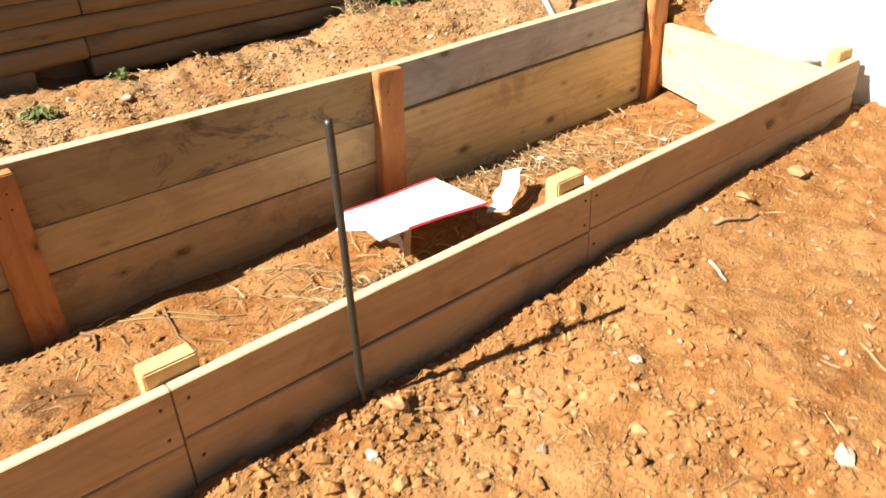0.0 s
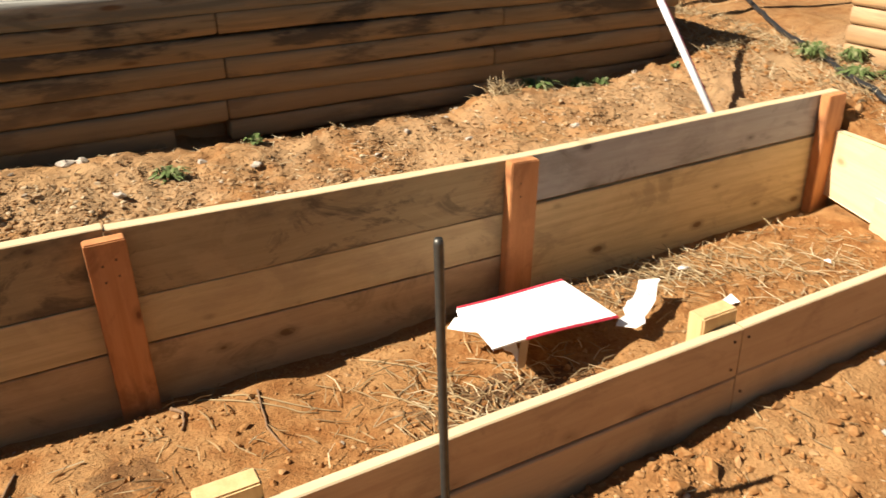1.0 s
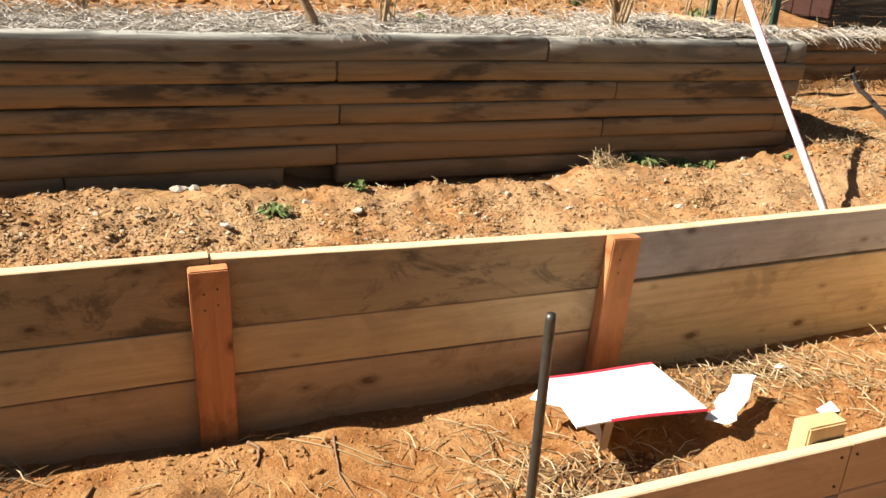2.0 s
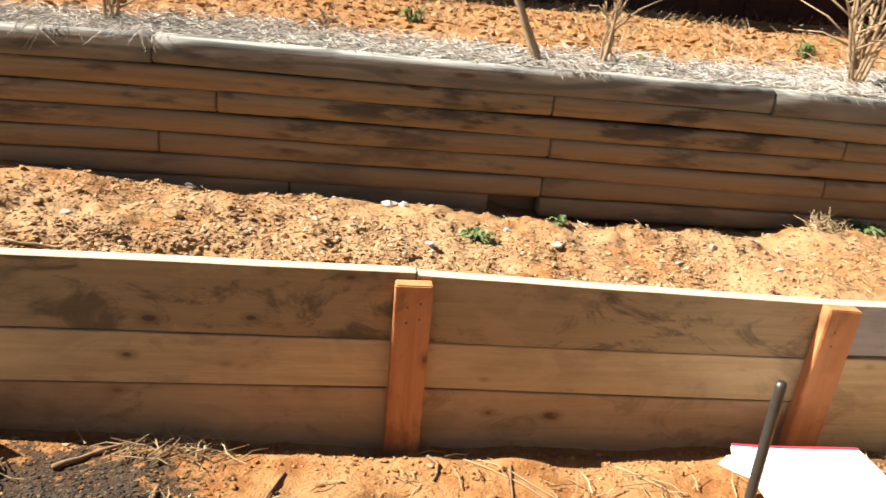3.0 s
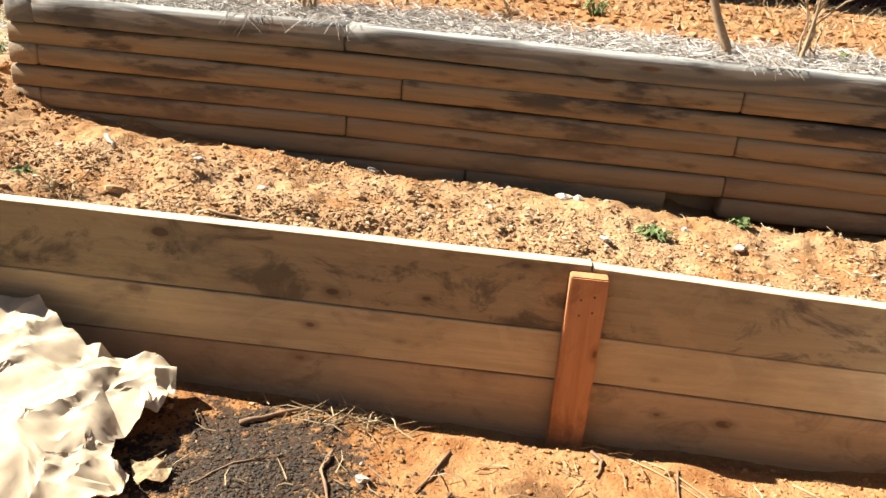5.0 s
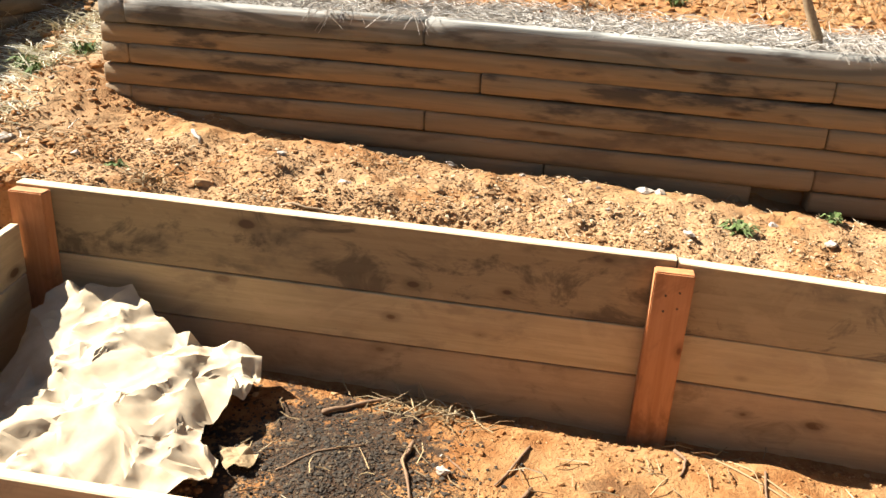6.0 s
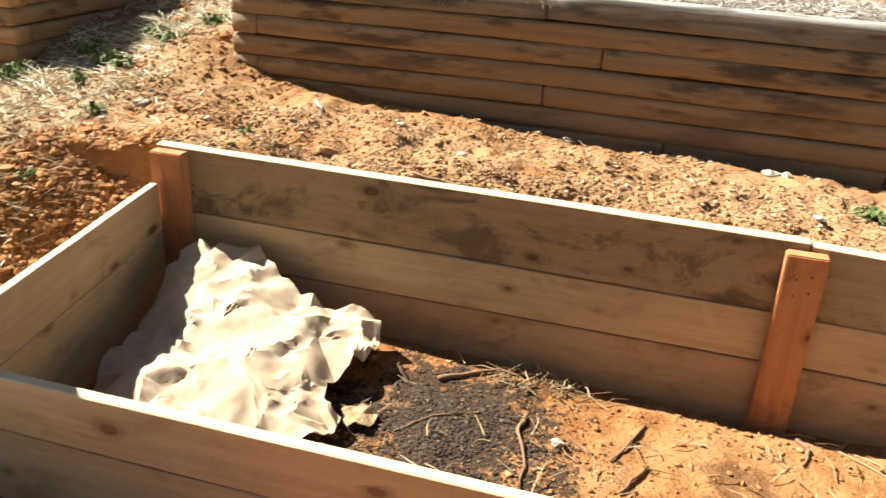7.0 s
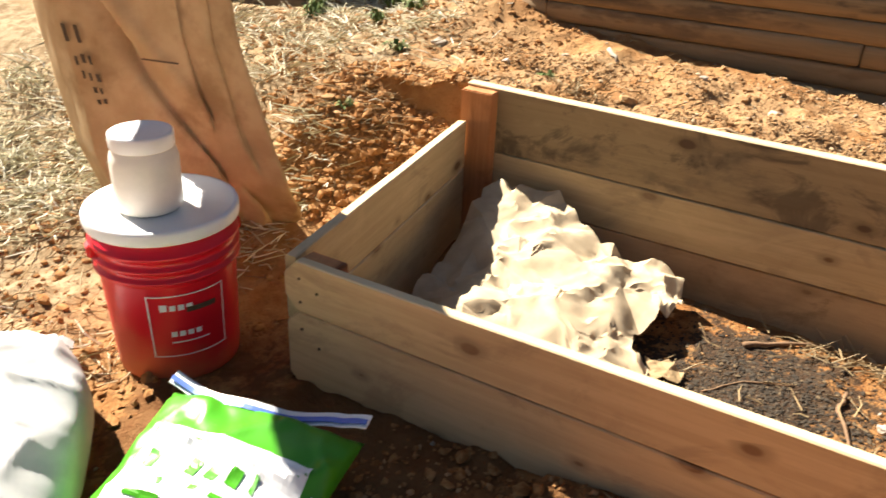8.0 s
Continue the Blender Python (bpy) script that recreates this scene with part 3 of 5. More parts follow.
wall_l = holder("log_wall", (-3.6, 1.0, 0.25), "stacked log wall across a grassy gap", "retaining wall")
for i in range(8):
    zc = 0.27 + i * 0.075
    xe = -3.0 if i % 2 else -2.93
    timber(wall_l, (-5.4, 1.0), (xe, 1.0), zc, 0.074, 0.1, TIMBER_SUNLIT if i < 5 else TIMBER, 400 + i)
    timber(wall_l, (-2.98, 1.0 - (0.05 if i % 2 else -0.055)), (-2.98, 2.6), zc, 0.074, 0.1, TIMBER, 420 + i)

wall_r = holder("log_wall", (3.1, 0.7, 0.28), "low wall of pale sunlit logs crossing at the corner", "retaining wall")
for i in range(6):
    zc = 0.25 + i * 0.075
    y0 = 0.07 if i % 2 else 0.0
    # sun side in the lit copy, the side turned away in plain timber
    timber(wall_r, (3.08, y0), (3.1, 0.42), zc, 0.074, 0.1, TIMBER_SUNLIT, 440 + i)
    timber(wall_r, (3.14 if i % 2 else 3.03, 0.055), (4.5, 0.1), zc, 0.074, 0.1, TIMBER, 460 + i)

wall_b = holder("log_wall", (4.0, 1.85, 0.35), "dark shaded log wall with dry straw hanging over it", "retaining wall")
for i in range(4):
    zc = 0.36 + i * 0.075
    # shaded front in plain timber, sun side in the lit copy
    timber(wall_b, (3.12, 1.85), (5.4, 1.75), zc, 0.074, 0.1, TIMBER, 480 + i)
    timber(wall_b, (3.08, 1.84), (3.12, 3.0), zc, 0.074, 0.1, TIMBER_SUNLIT, 490 + i)

# nails through the boards into the posts
nail = mesh_of(lathe_nail(), "nail", NAIL)
for x, y, zs in ((0.03, -0.0405, (0.31, 0.27)), (0.06, -0.0405, (0.32, 0.28)), (1.125, -0.0425, (0.28, 0.24)), (0.04, F - 0.001, (0.29, 0.23)), (0.085, F - 0.001, (0.29, 0.17)), (0.985, F - 0.001, (0.3, 0.24)), (1.02, F - 0.001, (0.3, 0.18)), (-1.42, F - 0.001, (0.28, 0.23, 0.17)), (-1.38, F - 0.001, (0.26, 0.14))):
    for z in zs:
        part("nail", nail, None, bed, "", Matrix.Translation(Vector((x, y, z)) - Vector(bed.location)) @ Matrix.Rotation(radians(90), 4, "X"))

# ---- the bed's contents ----
from mathutils.geometry import delaunay_2d_cdt


def crumpled(outline, height, step, rough, seed, thick=0.0015, soft=0.12):
    """A crumpled sheet: facets between scattered points inside an outline."""
    rng = random.Random(seed)
    pts = []
    n = len(outline)
    for i in range(n):
        a, b = Vector(outline[i]), Vector(outline[(i + 1) % n])
        k = max(1, int((b - a).length / step))
        for j in range(k):
            p = a.lerp(b, j / k)
            pts.append(Vector((p.x + rng.uniform(-0.3, 0.3) * step, p.y + rng.uniform(-0.3, 0.3) * step)))
    rim = len(pts)
    x0, x1 = min(p.x for p in pts), max(p.x for p in pts)
    y0, y1 = min(p.y for p in pts), max(p.y for p in pts)
    for _ in range(int(2.6 * (x1 - x0) * (y1 - y0) / step**2)):
        p = Vector((rng.uniform(x0, x1), rng.uniform(y0, y1)))
        if all((p - q).length > step * 0.55 for q in pts):
            pts.append(p)
    vs, _, fs, *_ = delaunay_2d_cdt(pts, [(i, (i + 1) % rim) for i in range(rim)], [], 1, 1e-5)
    bm = bmesh.new()
    made = []
    for p in vs:
        h = height(p.x, p.y)
        made.append(bm.verts.new((p.x, p.y, h + rng.uniform(-rough, rough))))
    for f in fs:
        try:
            bm.faces.new([made[i] for i in f])
        except ValueError:
            pass
    bmesh.ops.subdivide_edges(bm, edges=bm.edges[:], cuts=2, use_grid_fill=True, smooth=soft)
    for v in bm.verts:
        v.co.z += rng.uniform(-rough, rough) * 0.06
    for f in bm.faces:
        if f.normal.z < 0:
            f.normal_flip()
    return thicken(bm, thick)


def lump(x, y, cx, cy, rx, ry):
    return math.exp(-(((x - cx) / rx) ** 2 + ((y - cy) / ry) ** 2))


HILLS = ((-1.47, -0.1, 0.17), (-1.3, -0.05, 0.16), (-1.16, -0.1, 0.115), (-1.02, -0.11, 0.07), (-0.93, -0.16, 0.06), (-1.39, -0.25, 0.145), (-1.26, -0.26, 0.125), (-1.08, -0.27, 0.1), (-0.95, -0.28, 0.045), (-0.9, -0.34, -0.01), (-0.96, -0.6, -0.015), (-0.87, -0.5, -0.02), (-1.3, -0.4, 0.065), (-1.15, -0.42, 0.08), (-1.0, -0.41, 0.06), (-1.29, -0.53, 0.095), (-1.12, -0.56, 0.05), (-0.93, -0.5, 0.03), (-1.26, -0.68, 0.065), (-1.05, -0.68, 0.0), (-1.5, -0.3, 0.06), (-1.48, -0.42, 0.02), (-1.45, -0.55, -0.02), (-0.88, -0.22, 0.01), (-0.93, -0.4, 0.0), (-1.42, -0.8, 0.0))


def kraft_height(x, y):
    """The sheet leans on the back board, droops towards the front and lies flat by the end board."""
    top = sum(h / ((x - a) ** 2 + (y - b) ** 2 + 0.0015) ** 1.5 for a, b, h in HILLS)
    return top / sum(1 / ((x - a) ** 2 + (y - b) ** 2 + 0.0015) ** 1.5 for a, b, h in HILLS)


outline = [(-1.48, -0.085), (-1.4, -0.05), (-1.29, -0.04), (-1.2, -0.09), (-1.13, -0.13), (-1.04, -0.11), (-0.96, -0.09), (-0.91, -0.13), (-0.89, -0.2), (-0.92, -0.32), (-0.95, -0.38), (-0.93, -0.43), (-0.88, -0.46), (-0.88, -0.53), (-0.94, -0.58), (-1.05, -0.72), (-1.2, -0.8), (-1.4, -0.82), (-1.44, -0.62), (-1.46, -0.42), (-1.47, -0.25)]


def creased(outline, height, calm, tight, seed, thick=0.0015):
    """A sheet of flat facets with sharp folds between them, large where it is calm and small where it is crushed."""
    rng = random.Random(seed)
    rim = []
    n = len(outline)
    for i in range(n):
        a, b = Vector(outline[i]), Vector(outline[(i + 1) % n])
        k = max(1, round((b - a).length / (1.2 * tight)))
        for q in range(k):
            p = a.lerp(b, q / k)
            w = 0.3 * tight * noise.noise(Vector((p.x * 30, p.y * 30, seed)))
            rim.append(Vector((p.x + w, p.y + w)))
    x0, x1 = min(p.x for p in rim), max(p.x for p in rim)
    y0, y1 = min(p.y for p in rim), max(p.y for p in rim)

    def gap(p):
        crush = min(1.0, max(0.0, 1.0 + 2.2 * noise.noise(Vector((p.x * 8.5, p.y * 8.5, seed + 2))) - 0.35))
        return calm + (tight - calm) * crush

    pts = list(rim)
    for _ in range(int(16 * (x1 - x0) * (y1 - y0) / tight**2)):
        p = Vector((rng.uniform(x0, x1), rng.uniform(y0, y1)))
        d = gap(p)
        if all(abs(p.x - q.x) > d or abs(p.y - q.y) > d or (p - q).length > d for q in pts):
            pts.append(p)
    vs, _, fs, *_ = delaunay_2d_cdt(pts, [(i, (i + 1) % len(rim)) for i in range(len(rim))], [], 1, 1e-6)
    bm = bmesh.new()
    made = []
    for p in vs:
        fold = 0.34 * calm * noise.noise(Vector((p.x * 9, p.y * 9, seed))) + 0.3 * gap(p) * rng.choice((-1, 1)) * rng.uniform(0.35, 1.0)
        made.append(bm.verts.new((p.x, p.y, height(p.x, p.y) + fold)))
    for f in fs:
        if len(set(f)) == len(f):
            bm.faces.new([made[i] for i in f])
    bmesh.ops.delete(bm, geom=[v for v in bm.verts if not v.link_faces], context="VERTS")
    bmesh.ops.subdivide_edges(bm, edges=bm.edges[:], cuts=5, use_grid_fill=True)
    bmesh.ops.smooth_vert(bm, verts=bm.verts[:], factor=0.4, use_axis_z=True)
    for v in bm.verts:
        p = v.co * (0.03 / tight)
        w = Vector((p.x + 0.03 * noise.noise(p * 9), p.y + 0.03 * noise.noise(p * 9 + Vector((5, 0, 0))), seed))
        much = 0.5 + max(0.0, noise.noise(Vector((p.x * 6, p.y * 6, seed + 7)))) * 1.6
        ridge = sum(a * (0.5 - 2 * abs(noise.noise(Vector((w.x * f, w.y * f * k, seed + f))))) for a, f, k in ((0.017, 10, 0.6), (0.0105, 19, 1.5), (0.0032, 40, 1.0)))
        v.co.z += ridge * much * tight / 0.03
    bm.normal_update()
    for f in bm.faces:
        if f.normal.z < 0:
            f.normal_flip()
    return thicken(bm, thick)


kraft = new("kraft_paper", mesh_of(creased(outline, kraft_height, 0.078, 0.029, 5), "kraft_paper", PAPER, True))
kraft.data.set_sharp_from_angle(angle=radians(24))
tagged(kraft, "crumpled sheet of brown kraft paper in the bed", "paper sheet")
scrap = new("kraft_scrap", mesh_of(creased([(-0.91, -0.39), (-0.86, -0.37), (-0.815, -0.39), (-0.82, -0.44), (-0.87, -0.45)], lambda x, y: -0.022, 0.03, 0.014, 8), "kraft_scrap", SCRAP))
tagged(scrap, "small torn scrap of kraft paper on charred soil", "paper scrap")

# folded white card with red edges, propped at one corner
card = holder("white_card", (0.98, -0.3, -0.03), "white folded card with red edges propped on the soil", "card")
c00, c10, c11, c01 = Vector((0.775, -0.462, 0.085)), Vector((1.19, -0.408, 0.02)), Vector((1.19, -0.165, 0.012)), Vector((0.855, -0.15, 0.014))


def card_at(u, v, lift=0.0):
    p = (c00.lerp(c10, u)).lerp(c01.lerp(c11, u), v)
    return p + Vector((0, 0, 0.004 * math.sin(math.pi * u) * (1 - v) + 0.002 * math.sin(5 * u + 3 * v) + lift)) - Vector(card.location)


part("sheet", thicken(sheet(16, 10, lambda u, v: card_at(u, v)), 0.004), WHITE_CARD, card)
part("red_edge", thicken(sheet(16, 1, lambda u, v: card_at(0.24 + 0.76 * u, -0.012 + 0.022 * v, 0.0028 - 0.005 * (1 - v))), 0.002), RED_EDGE, card, "red printed edge")
part("red_edge", thicken(sheet(16, 1, lambda u, v: card_at(u, 0.985 + 0.03 * v, 0.003)), 0.002), RED_EDGE, card, "red printed edge")
part("leg", thicken(sheet(2, 2, lambda u, v: card_at(0.2 + 0.06 * u, 0.02, -0.004) - Vector((0.01 * v, 0.005, 0.075 * v))), 0.003), KRAFT, card, "brown folded flap underneath")
part("corner_flap", crumpled([(-0.135, -0.158), (-0.09, -0.09), (-0.2, 0.05), (-0.14, 0.12)], lambda x, y: 0.06, 0.03, 0.006, 4), WHITE_CARD, card, "frayed paper corner")
strip = new("paper_strip", mesh_of(crumpled([(1.19, -0.4), (1.225, -0.45), (1.32, -0.385), (1.42, -0.315), (1.385, -0.275), (1.29, -0.335)], lambda x, y: -0.01 + 0.03 * lump(x, y, 1.39, -0.3, 0.07, 0.06), 0.025, 0.006, 9), "paper_strip", WHITE_CARD))
tagged(strip, "torn crumpled strip of white paper on the soil", "paper strip")
for k, (x, y, s) in enumerate(((1.58, -0.42, 0.035), (1.62, -0.2, 0.02), (2.02, -0.4, 0.02))):
    z = land_at(x, y) + 0.012
    bit = new("paper_scrap", mesh_of(crumpled([(x - s, y - s * 0.6), (x + s, y - s * 0.5), (x + s * 0.9, y + s * 0.6), (x - s * 0.8, y + s * 0.5)], lambda a, b, z=z: z, 0.03, 0.004, 20 + k), "paper_scrap", WHITE_CARD))
    tagged(bit, "small scrap of white paper lying on soil", "paper scrap", "paper scraps")

# steel rod driven in beside the front board
rod = new("steel_rod", mesh_of(tube([(0.374, -0.975, -0.1), (0.372, -0.976, 0.1), (0.371, -0.98, 0.4), (0.37, -0.984, 0.664), (0.37, -0.984, 0.672)], [0.0066, 0.0066, 0.0066, 0.0066, 0.0055], 14), "steel_rod", STEEL, True))
tagged(rod, "dark steel rod driven upright beside the front board", "rod")


def stick(points, r, mat, label, name="stick", group="", lift=0.6):
    rng = random.Random(str(points))
    r = r * 0.78
    pts = []
    for (x0, y0), (x1, y1) in zip(points, points[1:]):
        for k in range(4):
            u = k / 4
            pts.append((x0 + (x1 - x0) * u, y0 + (y1 - y0) * u))
    pts.append(points[-1])
    out = []
    for i, (x, y) in enumerate(pts):
        out.append((x + rng.uniform(-1, 1) * r * 0.7, y + rng.uniform(-1, 1) * r * 0.7, land_at(x, y) + r * lift + rng.uniform(0, r)))
    n = len(out)
    ob = new(name, mesh_of(tube(out, [r * (1.1 - 0.55 * i / n) * rng.uniform(0.85, 1.15) for i in range(n)], 6), name, mat, True))
    return tagged(ob, label, "stick", group or "sticks in the bed")


stick([(-0.73, -0.2), (-0.65, -0.13), (-0.55, -0.05)], 0.0075, BARK, "dark crooked stick lying on charred soil")
stick([(-0.5, -0.25), (-0.51, -0.33), (-0.475, -0.41), (-0.47, -0.5)], 0.006, BARK, "bent brown stick lying on the soil")
stick([(-0.235, -0.18), (-0.3, -0.34)], 0.0045, BARK, "thin brown twig lying on the soil")
stick([(-0.225, -0.33), (-0.275, -0.44)], 0.006, BARK, "short dark stick lying on the soil")
stick([(-0.42, -0.27), (-0.36, -0.33)], 0.0035, BARK, "thin brown twig lying on the soil")
stick([(0.15, -0.06), (0.27, -0.17), (0.4, -0.29)], 0.0035, STRAW_TAN, "long pale straw stalk lying on the soil")
stick([(0.1, -0.1), (0.125, -0.14), (0.11, -0.19)], 0.006, BARK, "stubby dark root stub in the soil")
stick([(0.2, -0.07), (0.33, -0.2), (0.45, -0.31)], 0.003, STRAW_TAN, "long pale straw stalk lying on the soil")
stick([(0.3, -0.14), (0.28, -0.28), (0.3, -0.39)], 0.0035, BARK, "thin brown twig lying on the soil")
stick([(0.58, -0.12), (0.68, -0.25), (0.8, -0.36)], 0.0035, STRAW_TAN, "long pale straw stalk lying on the soil")
stick([(0.7, -0.55), (0.7, -0.49), (0.78, -0.42), (0.9, -0.41)], 0.0035, BARK, "curled brown twig lying on the soil")
stick([(0.75, -0.56), (0.78, -0.5), (0.88, -0.43)], 0.0035, BARK, "curled brown twig lying on the soil")
stick([(0.56, -0.3), (0.68, -0.47), (0.75, -0.6)], 0.0035, STRAW_TAN, "long pale straw stalk lying on the soil")
stick([(-0.77, -0.42), (-0.7, -0.34), (-0.6, -0.3)], 0.003, BARK, "thin brown twig lying on the soil")
stick([(1.5, -0.2), (1.62, -0.27), (1.66, -0.33)], 0.003, STRAW_TAN, "long pale straw stalk lying on the soil")
stick([(1.9, -0.55), (2.02, -0.62)], 0.007, BARK, "short dark stick lying on the soil")
stick([(-0.98, 0.2), (-0.84, 0.215), (-0.75, 0.24)], 0.006, CANE, "grey stick lying on cloddy soil", group="sticks behind the bed")
stick([(-1.46, 0.68), (-1.4, 0.62)], 0.009, STRAW_GREY, "pale wood chip on cloddy soil", "wood_chip", "wood chips")
stick([(-1.61, 0.66), (-1.57, 0.62)], 0.007, STRAW_GREY, "pale wood chip on cloddy soil", "wood_chip", "wood chips")
stick([(1.2, -1.13), (1.17, -1.19)], 0.006, STRAW_GREY, "pale wood chip on trodden soil", "wood_chip", "wood chips")
stick([(1.33, -1.05), (1.45, -1.09)], 0.006, CANE, "short pale stick on trodden soil", group="sticks before the bed")
stick([(0.58, -1.12), (0.62, -1.22), (0.6, -1.28)], 0.003, STRAW_TAN, "pale straw stalk on trodden soil", group="sticks before the bed")
stick([(1.17, -1.48), (1.12, -1.58)], 0.004, STRAW_TAN, "pale straw stalk on trodden soil", group="sticks before the bed")

# ---- bucket, jar and sacks ----
BX, BY, BZ = -1.733, -0.976, 0.022
bucket = holder("bucket", (BX, BY, BZ), "red plastic bucket with white lid and white printing", "bucket")
bucket.scale = (0.93, 0.93, 0.93)
prof = [(0.124, 0), (0.13, 0.004), (0.1315, 0.02), (0.14, 0.235), (0.1405, 0.245), (0.15, 0.247), (0.15, 0.254), (0.142, 0.256), (0.1425, 0.272), (0.151, 0.274), (0.151, 0.281), (0.1435, 0.283), (0.144, 0.3), (0.152, 0.302), (0.152, 0.31), (0.145, 0.312), (0.146, 0.345)]
n = Nodes("dusty_red_plastic", 0.32, 0.5)
c = n.coords(shuffle=False)
dust = n.math("ADD", n.math("MULTIPLY", n.axis(c, 2), -4.5), n.noise(c, 7, 5, 0.6))
col = n.mix(n.noise(c, 9, 3), (0.74, 0.008, 0.025), (0.62, 0.008, 0.02))
dust = n.math("SUBTRACT", dust, n.math("MULTIPLY", n.axis(c, 0), 2.2))
dusty = n.ramp(dust, -0.2, 0.5, 0, 0.75)
DUSTY_RED = n.done(n.mix(dusty, col, (0.5, 0.2, 0.08)), n.math("ADD", 0.3, n.math("MULTIPLY", dusty, 0.5)))
part("body", lathe(prof, 56), DUSTY_RED, bucket, "", smooth=True)
lid = part("lid", lathe([(0.149, 0.336), (0.155, 0.338), (0.1565, 0.344), (0.1565, 0.36), (0.154, 0.366), (0.147, 0.367), (0.143, 0.362), (0.02, 0.3615)], 56), WHITE_PLASTIC, bucket, "white snap-on lid", smooth=True)


def wrap(a0, a1, z0, z1, r=0.0015, na=14):
    """A patch of printing on the bucket's side."""

    def at(u, v):
        a, z = radians(a0 + (a1 - a0) * u), z0 + (z1 - z0) * v
        rad = 0.1315 + (0.14 - 0.1315) * (z - 0.02) / 0.215 + r
        return (rad * math.cos(a), rad * math.sin(a), z)

    return sheet(na, 1, at)


for a0, a1, z0, z1 in ((-62, 5, 0.2165, 0.219), (-62, 5, 0.07, 0.0725), (-62, -60.8, 0.07, 0.219), (3.8, 5, 0.07, 0.219), (-52, -46, 0.183, 0.199), (-44, -39, 0.183, 0.196), (-37, -32, 0.183, 0.196), (-30, -25, 0.183, 0.196), (-45, -40, 0.12, 0.132), (-38, -33, 0.12, 0.132), (-31, -26, 0.12, 0.132), (-24, -19, 0.12, 0.132), (-45, -12, 0.104, 0.107)):
    part("printed_mark", thicken(wrap(a0, a1, z0, z1), 0.0006), WHITE_PLASTIC, bucket, "white printing")
part("printed_mark", thicken(wrap(-30, -4, 0.176, 0.188, 0.0024), 0.0006), INK, bucket, "dark printing")
for s in (-1, 1):
    part("handle_lug", box(0.02, 0.03, 0.03, 0.004, (s * 0.148, 0, 0.29)), RED_PLASTIC, bucket, "", Matrix.Rotation(radians(62), 4, "Z"))
part("handle", tube([(0.158 * math.cos(radians(a)), 0.158 * math.sin(radians(a)) * 0.98, 0.29 - 0.075 * math.sin(radians(a))) for a in range(0, 181, 9)], 0.0022, 6), STEEL, bucket, "wire handle", Matrix.Rotation(radians(62), 4, "Z"), True)

jar = holder("plastic_jar", (BX - 0.005, BY - 0.02, BZ + 0.3375), "cloudy plastic jar with white screw cap on the bucket", "jar")
part("body", lathe([(0.052, 0), (0.06, 0.004), (0.0625, 0.012), (0.0625, 0.098), (0.06, 0.112), (0.056, 0.12), (0.056, 0.126)], 40), JAR, jar, smooth=True)
part("cap", lathe([(0.057, 0.1225), (0.0585, 0.125), (0.0585, 0.147), (0.057, 0.151), (0.053, 0.152), (0.049, 0.149), (0.01, 0.1485)], 40), WHITE_PLASTIC, jar, "white screw cap", smooth=True)


def sack(corners, tall, seed, wob, nu=36, nv=30, bulge=0.03, creases=(), top_pull=0.0):
    """A filled paper or plastic sack: a soft four-cornered column with creases, closed above and below. corners(v) gives its four plan corners at height v."""
    bm = bmesh.new()
    rings = []
    for j in range(nv + 1):
        v = j / nv
        cs = [Vector(p) for p in corners(v)]
        mid = sum(cs, Vector((0, 0))) / 4
        ring = []
        for i in range(nu):
            s = i / nu * 4
            k = int(s)
            f = s - k
            p = cs[k].lerp(cs[(k + 1) % 4], f)
            p = p + (p - mid).normalized() * bulge * math.sin(math.pi * f) * math.sin(math.pi * min(1, v * 0.9 + 0.05))
            w = noise.noise(Vector((p.x * 5, p.y * 5, v * tall * 3 + seed))) + 0.7 * abs(noise.noise(Vector((p.x * 9 + 3, p.y * 9, v * tall * 7 + seed))))
            p = p + (p - mid).normalized() * wob * w
            for s0, s1, depth, wide in creases:
                p = p - (p - mid).normalized() * depth * math.exp(-(((s - s0 - (s1 - s0) * v) / wide) ** 2))
            if v > 0.93:
                p = p.lerp(mid, (v - 0.93) / 0.07 * top_pull)
            if v < 0.04:
                p = p.lerp(mid, (0.04 - v) * 2)
            z = v * tall + 0.3 * wob * noise.noise(Vector((p.x * 4, p.y * 4, seed)))
            ring.append(bm.verts.new((p.x, p.y, z)))
        rings.append(ring)
    for r0, r1 in zip(rings, rings[1:]):
        for i in range(nu):
            bm.faces.new((r0[i], r0[(i + 1) % nu], r1[(i + 1) % nu], r1[i]))
    bm.faces.new(rings[0][::-1])
    bm.faces.new(rings[-1])
    bmesh.ops.recalc_face_normals(bm, faces=bm.faces[:])
    return bm


SX, SY = -2.03, -0.68
SACK_BACK = Vector((-0.17, 0.06))


def kraft_corners(v):
    """Plan of the sack at height v: it bulges at its foot; its unseen top slumps forward, shaped to cast shade."""
    z = 1.16 * v
    hl, hr = (0, 0.2, 0.65, 0.98, 1.06, 1.16), (0, 0.08, 0.2, 0.55, 0.8, 1.0, 1.16)
    left = Vector((np.interp(z, hl, (-2.15, -2.24, -2.3, -2.3, -2.25, -2.22)) - SX, np.interp(z, hl, (-0.71, -0.73, -0.755, -0.76, -0.9, -1.05)) - SY))
    right = Vector((np.interp(z, hr, (-1.88, -1.82, -1.775, -1.81, -1.82, -1.8, -1.78)) - SX, np.interp(z, hr, (-0.46, -0.5, -0.57, -0.66, -0.68, -0.85, -0.94)) - SY))
    deep = SACK_BACK * (1.25 - 0.5 * v)
    return (left, right, right + deep, left + deep)


